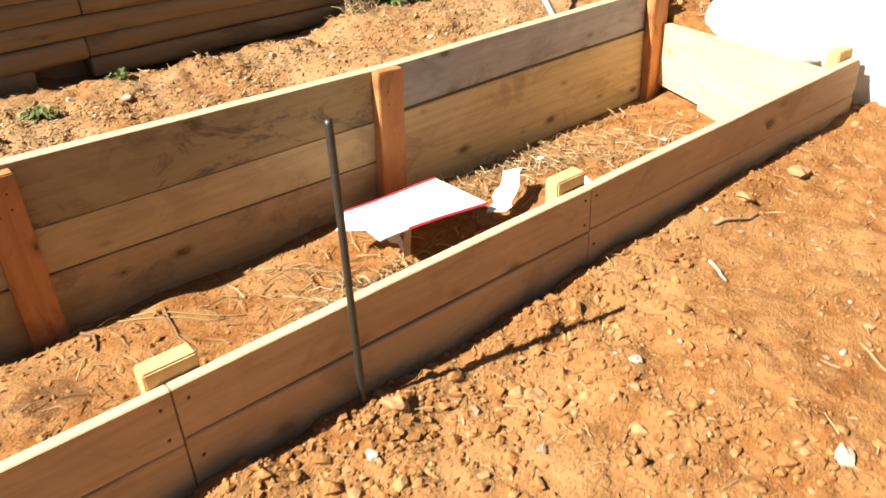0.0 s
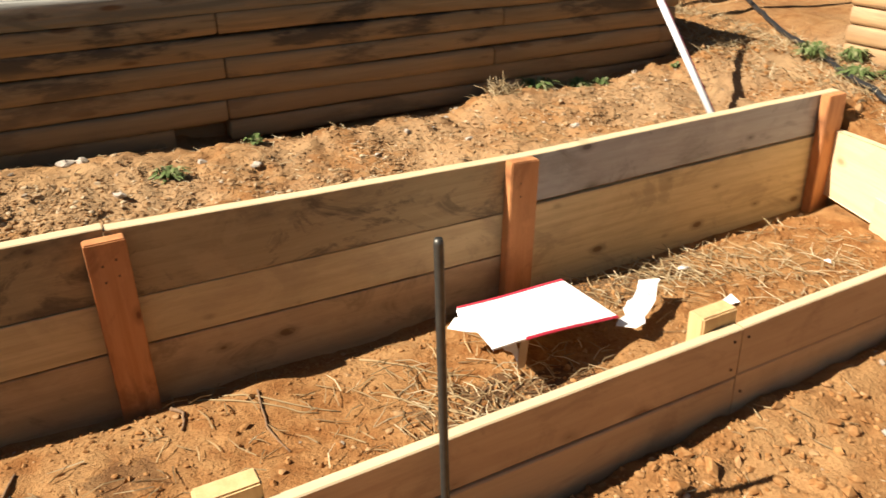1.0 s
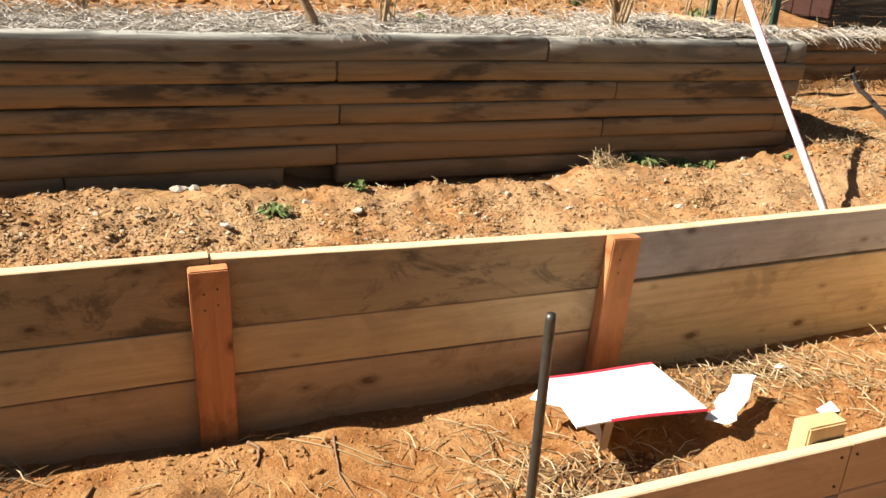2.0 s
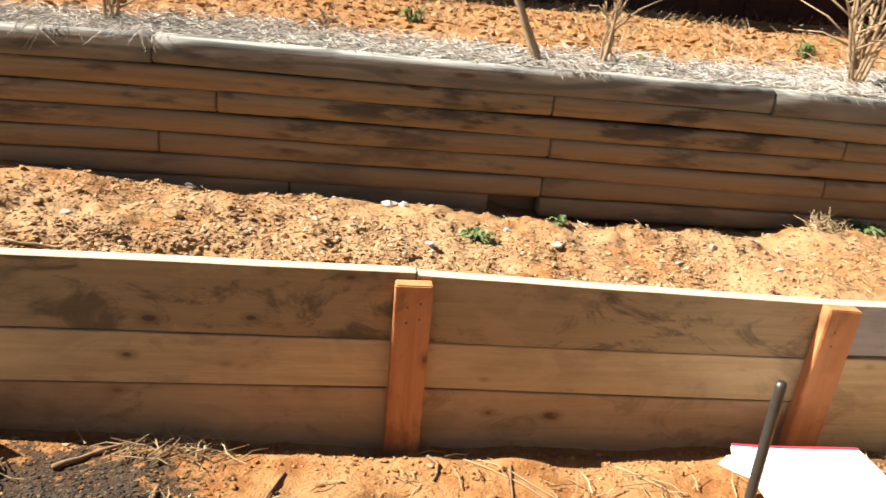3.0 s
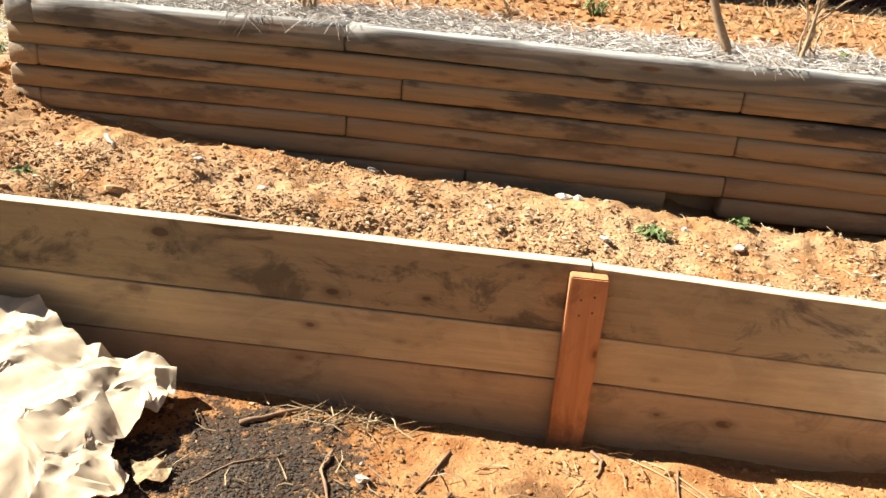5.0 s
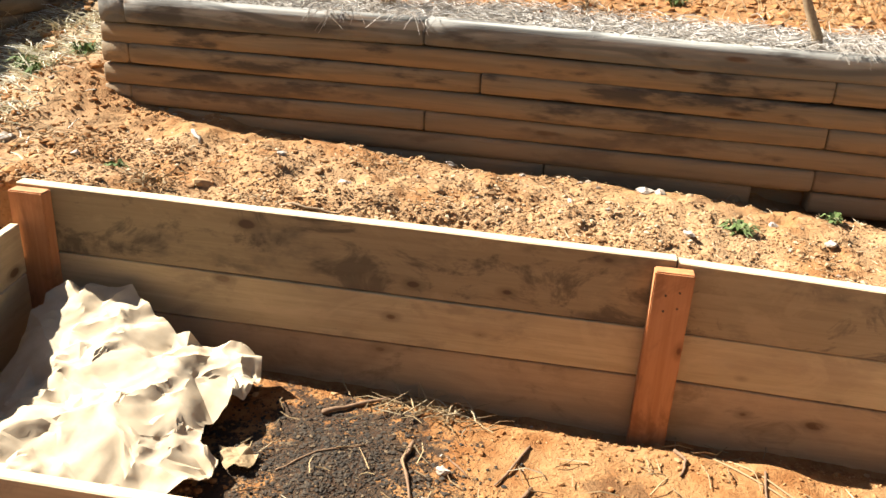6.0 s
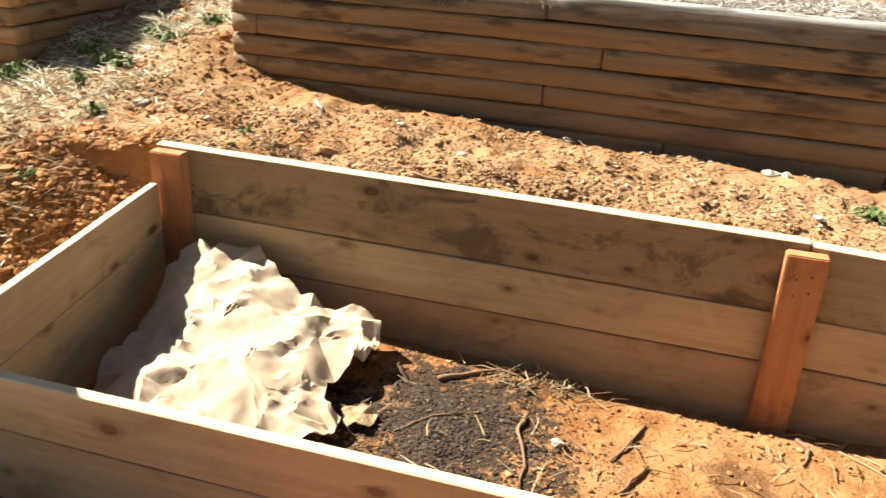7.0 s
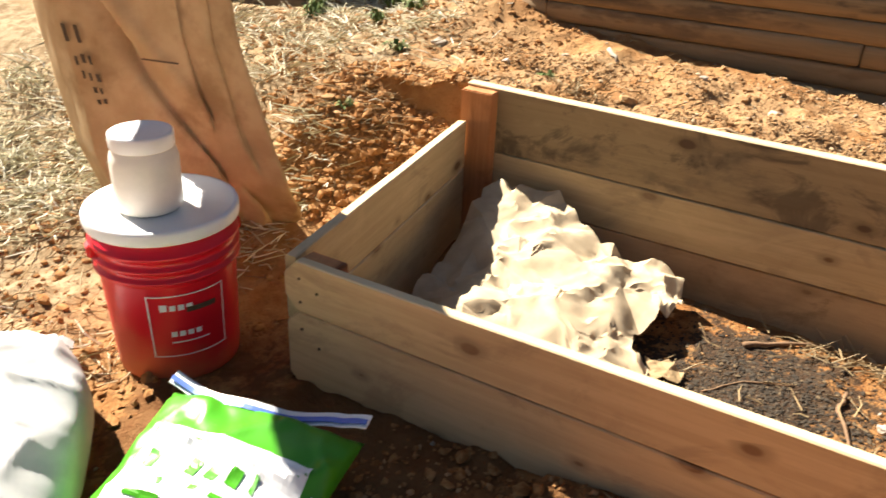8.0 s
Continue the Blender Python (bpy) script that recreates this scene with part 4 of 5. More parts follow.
tan_sack = holder("kraft_sack", (SX, SY, 0.04), "tall stained brown kraft paper sack standing behind the bucket", "sack")
FOLDS = ((1.03, -0.48, 0.05, 0.055), (1.15, -0.36, -0.02, 0.06), (0.7, 0.8, 0.034, 0.035), (0.77, 0.86, -0.018, 0.035), (0.86, 0.9, 0.012, 0.03), (0.35, 0.3, 0.008, 0.05))
part("body", sack(kraft_corners, 1.16, 3.0, 0.011, 176, 90, 0.008, FOLDS, 0.1), KRAFT_SACK, tan_sack, "", smooth=True)


def sack_mark(u0, v0, du, dv):
    out = Vector((0.6, -0.8))

    def at(u, v):
        vv = v0 + dv * v
        cs = [Vector(p) for p in kraft_corners(vv)]
        s = u0 + du * u
        p = cs[0].lerp(cs[1], s) + out * (0.016 * math.sin(math.pi * s) + 0.009)
        return (p.x, p.y, vv * 1.16)

    return thicken(sheet(3, 4, at), 0.001)


rng = random.Random(4)
for v0, tall, wide, count, u0 in ((0.44, 0.035, 0.06, 2, 0.02), (0.395, 0.018, 0.035, 3, 0.04), (0.365, 0.016, 0.032, 3, 0.06), (0.335, 0.012, 0.03, 2, 0.1), (0.315, 0.01, 0.03, 2, 0.1)):
    for k in range(count):
        part("printed_mark", sack_mark(u0 + k * wide * 1.25, v0 + rng.uniform(-0.004, 0.004), wide * rng.uniform(0.35, 0.8), tall), INK, tan_sack, "worn black printing")
part("printed_line", sack_mark(0.45, 0.425, 0.2, 0.003), INK, tan_sack, "thin dark printed line")


def pillow(length, width, height, seed, wob, nu=26, nv=20, pinch=0.5, plump=0.0, folds=0.0, pleats=0.0):
    """A filled bag lying flat, seams all round."""
    bm = bmesh.new()
    faces = []
    for side in (1, -0.35):
        g = []
        for i in range(nu + 1):
            row = []
            for j in range(nv + 1):
                u, v = i / nu, j / nv
                k = (math.sin(math.pi * u) * math.sin(math.pi * v)) ** pinch
                x, y = (u - 0.5) * length, (v - 0.5) * width * (1 - 0.07 * math.sin(math.pi * u))
                x, y = x * (1 - 0.6 * plump * abs(2 * v - 1) ** 3), y * (1 - plump * abs(2 * u - 1) ** 3)
                w = noise.noise(Vector((x * 7, y * 7, seed))) + 0.8 * abs(noise.noise(Vector((x * 15, y * 15, seed + 5))))
                f = folds * (1 - 2 * abs(noise.noise(Vector((x * 6 + y * 5, y * 3.5 - x * 4, seed + 9))))) ** 3
                f += 0.6 * folds * (1 - 2 * abs(noise.noise(Vector((x * 4 - y * 9, y * 6 + x * 7, seed + 3))))) ** 3
                f -= pleats * abs(math.sin(v * 15)) * max(0.0, 1 - abs(u - 0.1) / 0.12)
                row.append(bm.verts.new((x, y, side * (height * k + (wob * w + f) * min(1, 3 * k)))))
            g.append(row)
        for i in range(nu):
            for j in range(nv):
                bm.faces.new((g[i][j], g[i + 1][j], g[i + 1][j + 1], g[i][j + 1]))
    bmesh.ops.remove_doubles(bm, verts=bm.verts[:], dist=0.0008)
    bmesh.ops.recalc_face_normals(bm, faces=bm.faces[:])
    return bm


white_l = holder("white_sack", (-1.645, -1.485, 0.08), "full white woven plastic sack lying on the soil", "sack", "white sacks")
wm = pose(0, 0, 0, 0, 3, -46)
part("body", pillow(0.72, 0.37, 0.138, 2.0, 0.007, 90, 60, 0.36, 0.36, 0.014, 0.016), WHITE_SACK, white_l, "", wm, True)
part("end_hem", thicken(sheet(20, 2, lambda u, v: (-0.352 - 0.022 * v + 0.004 * math.sin(u * 19), (u - 0.5) * 0.2, 0.004 + 0.008 * math.sin(u * 23))), 0.003), WHITE_SACK, white_l, "gathered sewn hem", wm)

green = holder("fertilizer_bag", (-1.29, -1.355, 0.075), "green and white plastic bag with blue-striped top seam on soil", "plastic bag")
gm = pose(0, 0, 0.02, 0, -10, 102)
part("body", pillow(0.44, 0.36, 0.06, 7.0, 0.014, 60, 48, 0.5, 0.0, 0.012), GREEN_FILM, green, "", gm, True)


def on_bag(x0, x1, y0, y1, lift=0.0035, n1=10, n2=10, slant=0.0):
    def at(u, v):
        x, y = x0 + (x1 - x0) * u + slant * v, y0 + (y1 - y0) * v
        uu, vv = x / 0.44 + 0.5, y / (0.36 * (1 - 0.07 * math.sin(math.pi * (x / 0.44 + 0.5)))) + 0.5
        k = (max(0.0, math.sin(math.pi * uu)) * max(0.0, math.sin(math.pi * min(1, max(0, vv))))) ** 0.5
        w = noise.noise(Vector((x * 7, y * 7, 7.0))) + 0.8 * abs(noise.noise(Vector((x * 15, y * 15, 12.0))))
        f = 0.012 * (1 - 2 * abs(noise.noise(Vector((x * 6 + y * 5, y * 3.5 - x * 4, 16.0))))) ** 3
        f += 0.0072 * (1 - 2 * abs(noise.noise(Vector((x * 4 - y * 9, y * 6 + x * 7, 10.0))))) ** 3
        return (x, y, 0.06 * k + (0.014 * w + f) * min(1, 3 * k) + lift)

    return thicken(sheet(n1, n2, at), 0.0006)


part("white_panel", on_bag(-0.2, 0.125, -0.14, 0.125, 0.0022, 36, 30), WHITE_PLASTIC, green, "white printed panel", gm)
for y0 in (0.088, 0.012, -0.022, -0.058, -0.084):
    part("printed_mark", on_bag(0.042, 0.072, y0, y0 + (0.02 if y0 > -0.08 else 0.008), 0.0042, 4, 4, 0.004), GREEN_FILM, green, "green printed block", gm)
for y0, y1, x0 in ((0.05, 0.075, 0.014), (-0.01, 0.005, 0.016), (-0.06, -0.035, 0.01), (0.03, 0.09, -0.02), (-0.07, 0.0, -0.03)):
    part("printed_mark", on_bag(x0, x0 + 0.01, y0, y1, 0.0042, 2, 4), GREEN_FILM, green, "green printed line", gm)
for x0 in (0.02, 0.045, 0.07):
    part("side_mark", on_bag(x0, x0 + 0.018, -0.17, -0.152, 0.002, 3, 3), WHITE_PLASTIC, green, "white mark on the bag's side", gm)


def seam(y0, y1, x0, x1, lift):
    return thicken(sheet(24, 2, lambda u, v: (x0 + (x1 - x0) * v + 0.012 * math.sin(u * 7) - 0.012 * max(0.0, 1 - abs(u - 0.4) / 0.4), y0 + (y1 - y0) * u, 0.012 + 0.016 * math.sin(u * 6.3 + 1.0) ** 2 + lift + 0.05 * max(0, 0.12 - u) * 4)), 0.002)


part("top_seam", seam(-0.19, 0.185, 0.212, 0.24, 0.0), WHITE_PLASTIC, green, "white crimped top seam", gm)
part("seam_stripe", seam(-0.188, 0.183, 0.2165, 0.2265, 0.0048), BLUE_FILM, green, "blue stripe", gm)

lying = holder("white_sack", (2.68, -0.45, 0.2), "full white woven plastic sack beyond the bed's end", "sack", "white sacks")
lm = Matrix.Rotation(radians(68), 4, "Z")
part("body", pillow(0.64, 0.54, 0.18, 2.78, 0.03, 60, 46, 0.42, 0.25, 0.02), WHITE_SACK, lying, "", lm, True)
part("end_hem", thicken(sheet(20, 2, lambda u, v: (-0.315 - 0.025 * v, (u - 0.5) * 0.34, 0.004 + 0.01 * math.sin(u * 21))), 0.003), WHITE_SACK, lying, "gathered sewn hem", lm)
upright = lambda v: ((-0.18 + 0.03 * v, 0.16 + 0.06 * v), (-0.12, -0.24), (0.28, -0.16), (0.2, 0.26))
standing = holder("white_sack", (2.4, -0.99, 0.1), "upright white woven plastic sack by the bed's corner", "sack", "white sacks")
part("body", sack(upright, 0.72, 8.0, 0.03, 60, 40, 0.05, top_pull=0.5), WHITE_SACK, standing, smooth=True)
part("gathered_top", tube([(0.04, 0.01, 0.7), (0.045, 0.0, 0.75), (0.05, -0.01, 0.8)], [0.06, 0.03, 0.055], 14), WHITE_SACK, standing, "gathered tied neck", smooth=True)
s = new("tan_bag", mesh_of(pillow(0.6, 0.36, 0.13, 11.0, 0.035), "tan_bag", TAN_PAPER, True))
s.matrix_basis = pose(2.72, -0.46, 0.44, 0, 4, 70)
tagged(s, "tan paper bag lying on a white sack", "sack")

# ---- pole, hose ----
pole = holder("painted_pole", (2.02, 0.1, 0.26), "white and pink painted pole leaning on the timber wall", "pole")
p0, p1 = Vector((2.02, 0.1, 0.25)), Vector((2.125, 0.9, 1.01))
o = Vector(pole.location)
part("shaft", tube([p0 - o, p0.lerp(p1, 0.5) - o, p1 - o], 0.0125, 12), WHITE_PLASTIC, pole, smooth=True)
side = Vector((0.006, -0.004, -0.004))
part("pink_stripe", tube([p0 + side - o, p0.lerp(p1, 0.5) + side - o, p1 + side - o], 0.0105, 10), PINK, pole, "pink painted side", smooth=True)
part("tip", tube([p1 - o, p1 + (p1 - p0) * 0.03 - o], 0.009, 10), STEEL, pole, "metal tip", smooth=True)
hose_pts = [(3.9, 1.9), (3.5, 1.3), (3.17, 0.78), (2.95, 0.48), (2.75, 0.12), (2.68, -0.05), (2.7, -0.3)]
hp = []
for (x0, y0), (x1, y1) in zip(hose_pts, hose_pts[1:]):
    for k in range(8):
        x, y = x0 + (x1 - x0) * k / 8, y0 + (y1 - y0) * k / 8
        hp.append((x + 0.004 * math.sin(5 * y), y, sum(land_at(x + a, y + b) for a, b in ((0, 0), (0.08, 0), (-0.08, 0), (0, 0.1), (0, -0.1))) / 5 + 0.02))
hose = new("garden_hose", mesh_of(tube(hp, 0.012, 10), "garden_hose", HOSE, True))
tagged(hose, "black garden hose lying across dry ground", "hose")

# ---- stones ----


def stone_mesh(seed, r=1.0):
    rng = random.Random(seed)
    bm = bmesh.new()
    bmesh.ops.create_icosphere(bm, subdivisions=2, radius=r)
    o = Vector((seed * 3.1, seed, 0))
    for v in bm.verts:
        v.co *= 1 + 0.55 * noise.noise(v.co * 1.1 + o) + 0.3 * noise.noise(v.co * 2.6 + o)
        v.co.z *= 0.65
    return bm


stone_kinds = [mesh_of(stone_mesh(k), "stone", PEBBLE if k < 3 else CLOD) for k in range(6)]
pale = ((-0.602, 0.781, 0.013), (0.078, 0.747, 0.018), (0.137, 0.43, 0.014), (0.54, 0.52, 0.016), (1.62, 0.36, 0.014), (0.911, 0.459, 0.01), (-0.362, 0.759, 0.011), (2.237, 0.784, 0.013), (-1.98, 0.46, 0.028), (-2.319, 0.988, 0.02), (-1.67, 0.351, 0.013), (0.814, -1.236, 0.01), (0.882, -1.604, 0.015), (0.317, -1.084, 0.011), (0.03, 0.78, 0.022), (-0.86, 0.42, 0.02), (0.4, 0.62, 0.012), (1.1, 0.62, 0.012), (-0.2, 0.55, 0.01), (-1.1, 0.55, 0.012), (0.35, -0.55, 0.009), (-0.2, -0.5, 0.01), (0.2, -0.62, 0.012), (-0.42, -0.33, 0.015))
for k, (x, y, r) in enumerate(pale):
    s = part("stone", stone_kinds[k % 3], None)
    s.matrix_basis = pose(x, y, land_at(x, y) + r * 0.25, 20 * math.sin(k), 15 * math.cos(k), 77 * k) @ Matrix.Diagonal((r * 1.2, r, r, 1))
    tagged(s, "small pale stone half sunk in red soil", "stone", "pale stones")
big = ((0.636, -1.153, 0.02), (0.25, -1.124, 0.016), (0.41, -1.03, 0.02), (1.695, -1.051, 0.028), (1.478, -1.033, 0.022), (0.62, -1.12, 0.015), (-0.6, 0.5, 0.022), (-1.25, 0.3, 0.025))
for k, (x, y, r) in enumerate(big):
    s = part("clay_lump", stone_kinds[3 + k % 3], None)
    s.matrix_basis = pose(x, y, land_at(x, y) + r * 0.2, 25 * math.sin(k), 20 * math.cos(k), 61 * k) @ Matrix.Diagonal((r * 1.3, r, r * 0.9, 1))
    tagged(s, "lump of dried red clay on loose soil", "clay lump", "clay lumps")

# ---- plants ----


def leaf_tuft(count, radius, tall, seed, width=0.006):
    """Many bent pointed leaves from one root."""
    rng = random.Random(seed)
    bm = bmesh.new()
    for _ in range(count):
        a = rng.uniform(0, math.tau)
        r, h = radius * rng.uniform(0.4, 1), tall * rng.uniform(0.4, 1)
        d = Vector((math.cos(a), math.sin(a), 0))
        w = Vector((-d.y, d.x, 0)) * width * rng.uniform(0.6, 1.3)
        b = d * rng.uniform(0, radius * 0.35)
        m = b + d * r * 0.5 + Vector((0, 0, h))
        t = b + d * r + Vector((0, 0, h * rng.uniform(0.4, 0.9)))
        v = [bm.verts.new(p) for p in (b - w * 0.4, b + w * 0.4, m + w, m - w, t)]
        bm.faces.new((v[0], v[1], v[2], v[3]))
        bm.faces.new((v[3], v[2], v[4]))
    return bm


def weed(x, y, count, radius, tall, seed, label="small green weed growing in red soil", width=0.006):
    ob = new("weed", mesh_of(leaf_tuft(count, radius, tall, seed, width), "weed", LEAF))
    ob.location = (x, y, land_at(x, y) - 0.005)
    return tagged(ob, label, "weed", "weeds")


for k, (x, y, c, r, h) in enumerate(((0.29, 0.55, 60, 0.06, 0.035), (0.6, 0.73, 30, 0.035, 0.04), (1.78, 0.83, 90, 0.09, 0.05), (1.98, 0.82, 70, 0.07, 0.045), (2.05, 0.76, 30, 0.04, 0.03), (2.87, 0.43, 90, 0.08, 0.07), (3.0, 0.33, 90, 0.07, 0.06), (2.85, 0.2, 120, 0.09, 0.05), (2.95, 0.1, 80, 0.08, 0.05), (-0.7, 0.13, 26, 0.03, 0.025), (-1.5, 0.28, 30, 0.04, 0.035), (-2.3, 0.8, 50, 0.06, 0.05), (-2.6, 0.55, 60, 0.07, 0.06), (-2.75, 0.75, 50, 0.06, 0.06), (-1.95, -0.12, 24, 0.04, 0.03), (-2.45, 1.25, 60, 0.08, 0.06), (2.4, 0.72, 20, 0.03, 0.03), (-2.2, 0.95, 60, 0.07, 0.06), (-2.5, 0.95, 70, 0.08, 0.08), (-2.15, 1.2, 50, 0.07, 0.06), (-2.35, 0.62, 40, 0.05, 0.05), (-2.7, 1.1, 70, 0.09, 0.08), (-2.05, 0.3, 30, 0.05, 0.04))):
    weed(x, y, c, r, h, k)
for k, (x, y, c, r, h) in enumerate(((1.02, 1.35, 24, 0.04, 0.06), (0.2, 2.3, 40, 0.08, 0.08), (-1.2, 2.2, 40, 0.08, 0.07), (2.6, 2.4, 50, 0.1, 0.1), (3.1, 2.3, 60, 0.1, 0.1), (2.2, 2.2, 40, 0.08, 0.09))):
    weed(x, y, c, r, h, 40 + k, "small green weed on the dry terrace")


def shrub(x, y, canes, tall, spread_, seed, label, leaves=0, mat=CANE, lean=(0, 0), r0=0.008):
    rng = random.Random(seed)
    z = land_at(x, y) - 0.02
    ob = holder("shrub", (x, y, z), label, "shrub", "shrubs on the terrace")
    leafbm = bmesh.new()
    for _ in range(canes):
        a = rng.uniform(0, math.tau)
        d = Vector((math.cos(a), math.sin(a), 0)) * spread_ * rng.uniform(0.3, 1) + Vector((*lean, 0))
        h = tall * rng.uniform(0.6, 1)
        b = Vector((rng.uniform(-0.02, 0.02), rng.uniform(-0.02, 0.02), 0))
        pts = [b + d * u**1.3 + Vector((0, 0, h * u * (1 - 0.18 * u))) + Vector((rng.uniform(-1, 1), rng.uniform(-1, 1), 0)) * 0.012 for u in (0, 0.2, 0.4, 0.6, 0.8, 1)]
        r = r0 * rng.uniform(0.7, 1.2)
        cane = part("cane", tube(pts, [r * (1 - 0.12 * i) for i in range(6)], 6), mat, ob, smooth=True)
        for k in (2, 3, 4):
            if rng.random() < 0.75:
                e = pts[k] + Vector((rng.uniform(-1, 1), rng.uniform(-1, 1), rng.uniform(0.1, 0.9))) * tall * 0.3
                m = pts[k].lerp(e, 0.5) + Vector((0, 0, 0.02))
                part("twig", tube([pts[k], m, e], [r * 0.55, r * 0.4, r * 0.2], 5), mat, cane, smooth=True)
                if leaves:
                    for _ in range(leaves):
                        c = e + Vector((rng.gauss(0, 0.02), rng.gauss(0, 0.02), rng.gauss(0, 0.015)))
                        q = Vector((rng.gauss(0, 1), rng.gauss(0, 1), rng.gauss(0, 1))).normalized() * 0.013
                        w = q.cross(Vector((0.2, 0.3, 1))).normalized() * 0.006
                        v = [leafbm.verts.new(p) for p in (c - q, c + w, c + q, c - w)]
                        leafbm.faces.new(v)
    if leaves:
        part("leaves", leafbm, LEAF, ob, "a few small green leaves")
    else:
        leafbm.free()
    return ob


shrub(1.78, 1.13, 13, 0.6, 0.26, 3, "bare thorny shrub with pale canes in straw mulch", 1)
shrub(0.56, 1.1, 1, 0.62, 0.03, 4, "single woody stem with few leaves in straw mulch", 4, CANE, (-0.16, 0.05), 0.019)
shrub(0.82, 1.22, 4, 0.5, 0.08, 6, "thin upright bare canes in straw mulch", 0)
shrub(0.88, 1.24, 2, 0.35, 0.25, 61, "thin spreading bare canes in straw mulch", 0, CANE, (0.1, 0), 0.006)
shrub(-0.95, 1.3, 5, 0.4, 0.06, 7, "thin upright bare canes in straw mulch", 0)
shrub(-0.22, 1.6, 2, 0.2, 0.03, 9, "short dry stem in straw mulch", 0)
for k, (x, y) in enumerate(((2.75, 2.0), (2.95, 2.05), (3.1, 2.1), (3.3, 2.0), (3.5, 2.2))):
    shrub(x, y, 3, 0.75, 0.1, 80 + k, "thin bare rose canes beyond the dark wall", 0, CANE, (0.05, 0), 0.006)
rose = holder("rose", (3.2, 2.12, land_at(3.2, 2.12)), "single pink rose bloom on a bare cane", "flower")
part("stem", tube([(0, 0, -0.02), (0.02, 0, 0.4), (0.0, 0.02, 0.78)], [0.006, 0.005, 0.003], 6), CANE, rose, smooth=True)
part("bloom", stone_mesh(9, 0.022), FLOWER, rose, "pink petals", Matrix.Translation((0.0, 0.02, 0.79)))

# ---- fence, posts and log on the terrace ----
fence = holder("board_fence", (2.0, 4.1, 0.7), "dark stained board fence at the back of the garden", "fence")
slat = mesh_of(box(0.185, 0.024, 1.9, 0.004), "board", FENCE)
for (fx0, fy0), (fx1, fy1) in (((-4.0, 3.9), (4.3, 4.3)), ((4.32, 4.28), (4.0, 2.1))):
    run = math.hypot(fx1 - fx0, fy1 - fy0)
    turn = math.atan2(fy1 - fy0, fx1 - fx0)
    for k in range(int(run / 0.19)):
        d = 0.095 + 0.19 * k
        m = Matrix.Translation(Vector((fx0 + math.cos(turn) * d, fy0 + math.sin(turn) * d, 1.62 + 0.006 * (k % 3))) - Vector(fence.location)) @ Matrix.Rotation(turn, 4, "Z")
        part("board", slat, None, fence, "", m)
    for z in (1.05, 2.2):
        m = Matrix.Translation(Vector(((fx0 + fx1) / 2, (fy0 + fy1) / 2 + 0.035, z)) - Vector(fence.location)) @ Matrix.Rotation(turn, 4, "Z")
        part("rail", box(run, 0.04, 0.09, 0.004), FENCE, fence, "", m)


def t_post(x, y, tall):
    z = land_at(x, y)
    ob = holder("steel_post", (x, y, z), "dark green steel fence post standing in dry grass", "post", "steel posts")
    part("flange", box(0.035, 0.005, tall, 0.001, (0, 0, tall / 2)), TPOST, ob)
    part("web", box(0.005, 0.03, tall, 0.001, (0, 0.0175, tall / 2)), TPOST, ob)


t_post(2.75, 1.75, 1.2)
t_post(2.88, 1.45, 1.2)
log = new("fallen_log", mesh_of(tube([(2.26, 1.42, 0.755), (2.3, 1.25, 0.75), (2.33, 1.1, 0.745)], [0.026, 0.027, 0.026], 14), "fallen_log", TIMBER_SUNLIT, True))
tagged(log, "short pale log lying on the dry terrace", "log")

# ---- loose stuff ----


def stuff(name, verts, faces, mat, label, category, smooth=False):
    me = bpy.data.meshes.new(name)
    me.from_pydata(verts.reshape(-1, 3).tolist(), [], faces.tolist())
    me.materials.append(mat)
    return tagged(new(name, me), label, category, kind="stuff")


def clods(name, x, y, size, mat, label, seed, flat=0.7, sink=0.2):
    """Small angular lumps strewn over the ground."""
    rng = np.random.default_rng(seed)
    bm = bmesh.new()
    bmesh.ops.create_icosphere(bm, subdivisions=1, radius=1)
    base = np.array([v.co for v in bm.verts])
    tri = np.array([[v.index for v in f.verts] for f in bm.faces])
    bm.free()
    n = len(x)
    k = len(base)
    v = base[None] * rng.uniform(0.5, 1.4, (n, k, 1))
    v = v * rng.uniform(0.7, 1.3, (n, 1, 3)) * np.array([1, 1, flat])
    a = rng.uniform(0, math.tau, n)
    ca, sa = np.cos(a)[:, None], np.sin(a)[:, None]
    v = np.stack([v[..., 0] * ca - v[..., 1] * sa, v[..., 0] * sa + v[..., 1] * ca, v[..., 2]], -1) * size[:, None, None]
    v += np.stack([x, y, land(x, y) + size * sink], -1)[:, None]
    f = tri[None] + (np.arange(n) * k)[:, None, None]
    return stuff(name, v, f.reshape(-1, 3), mat, label, "soil")


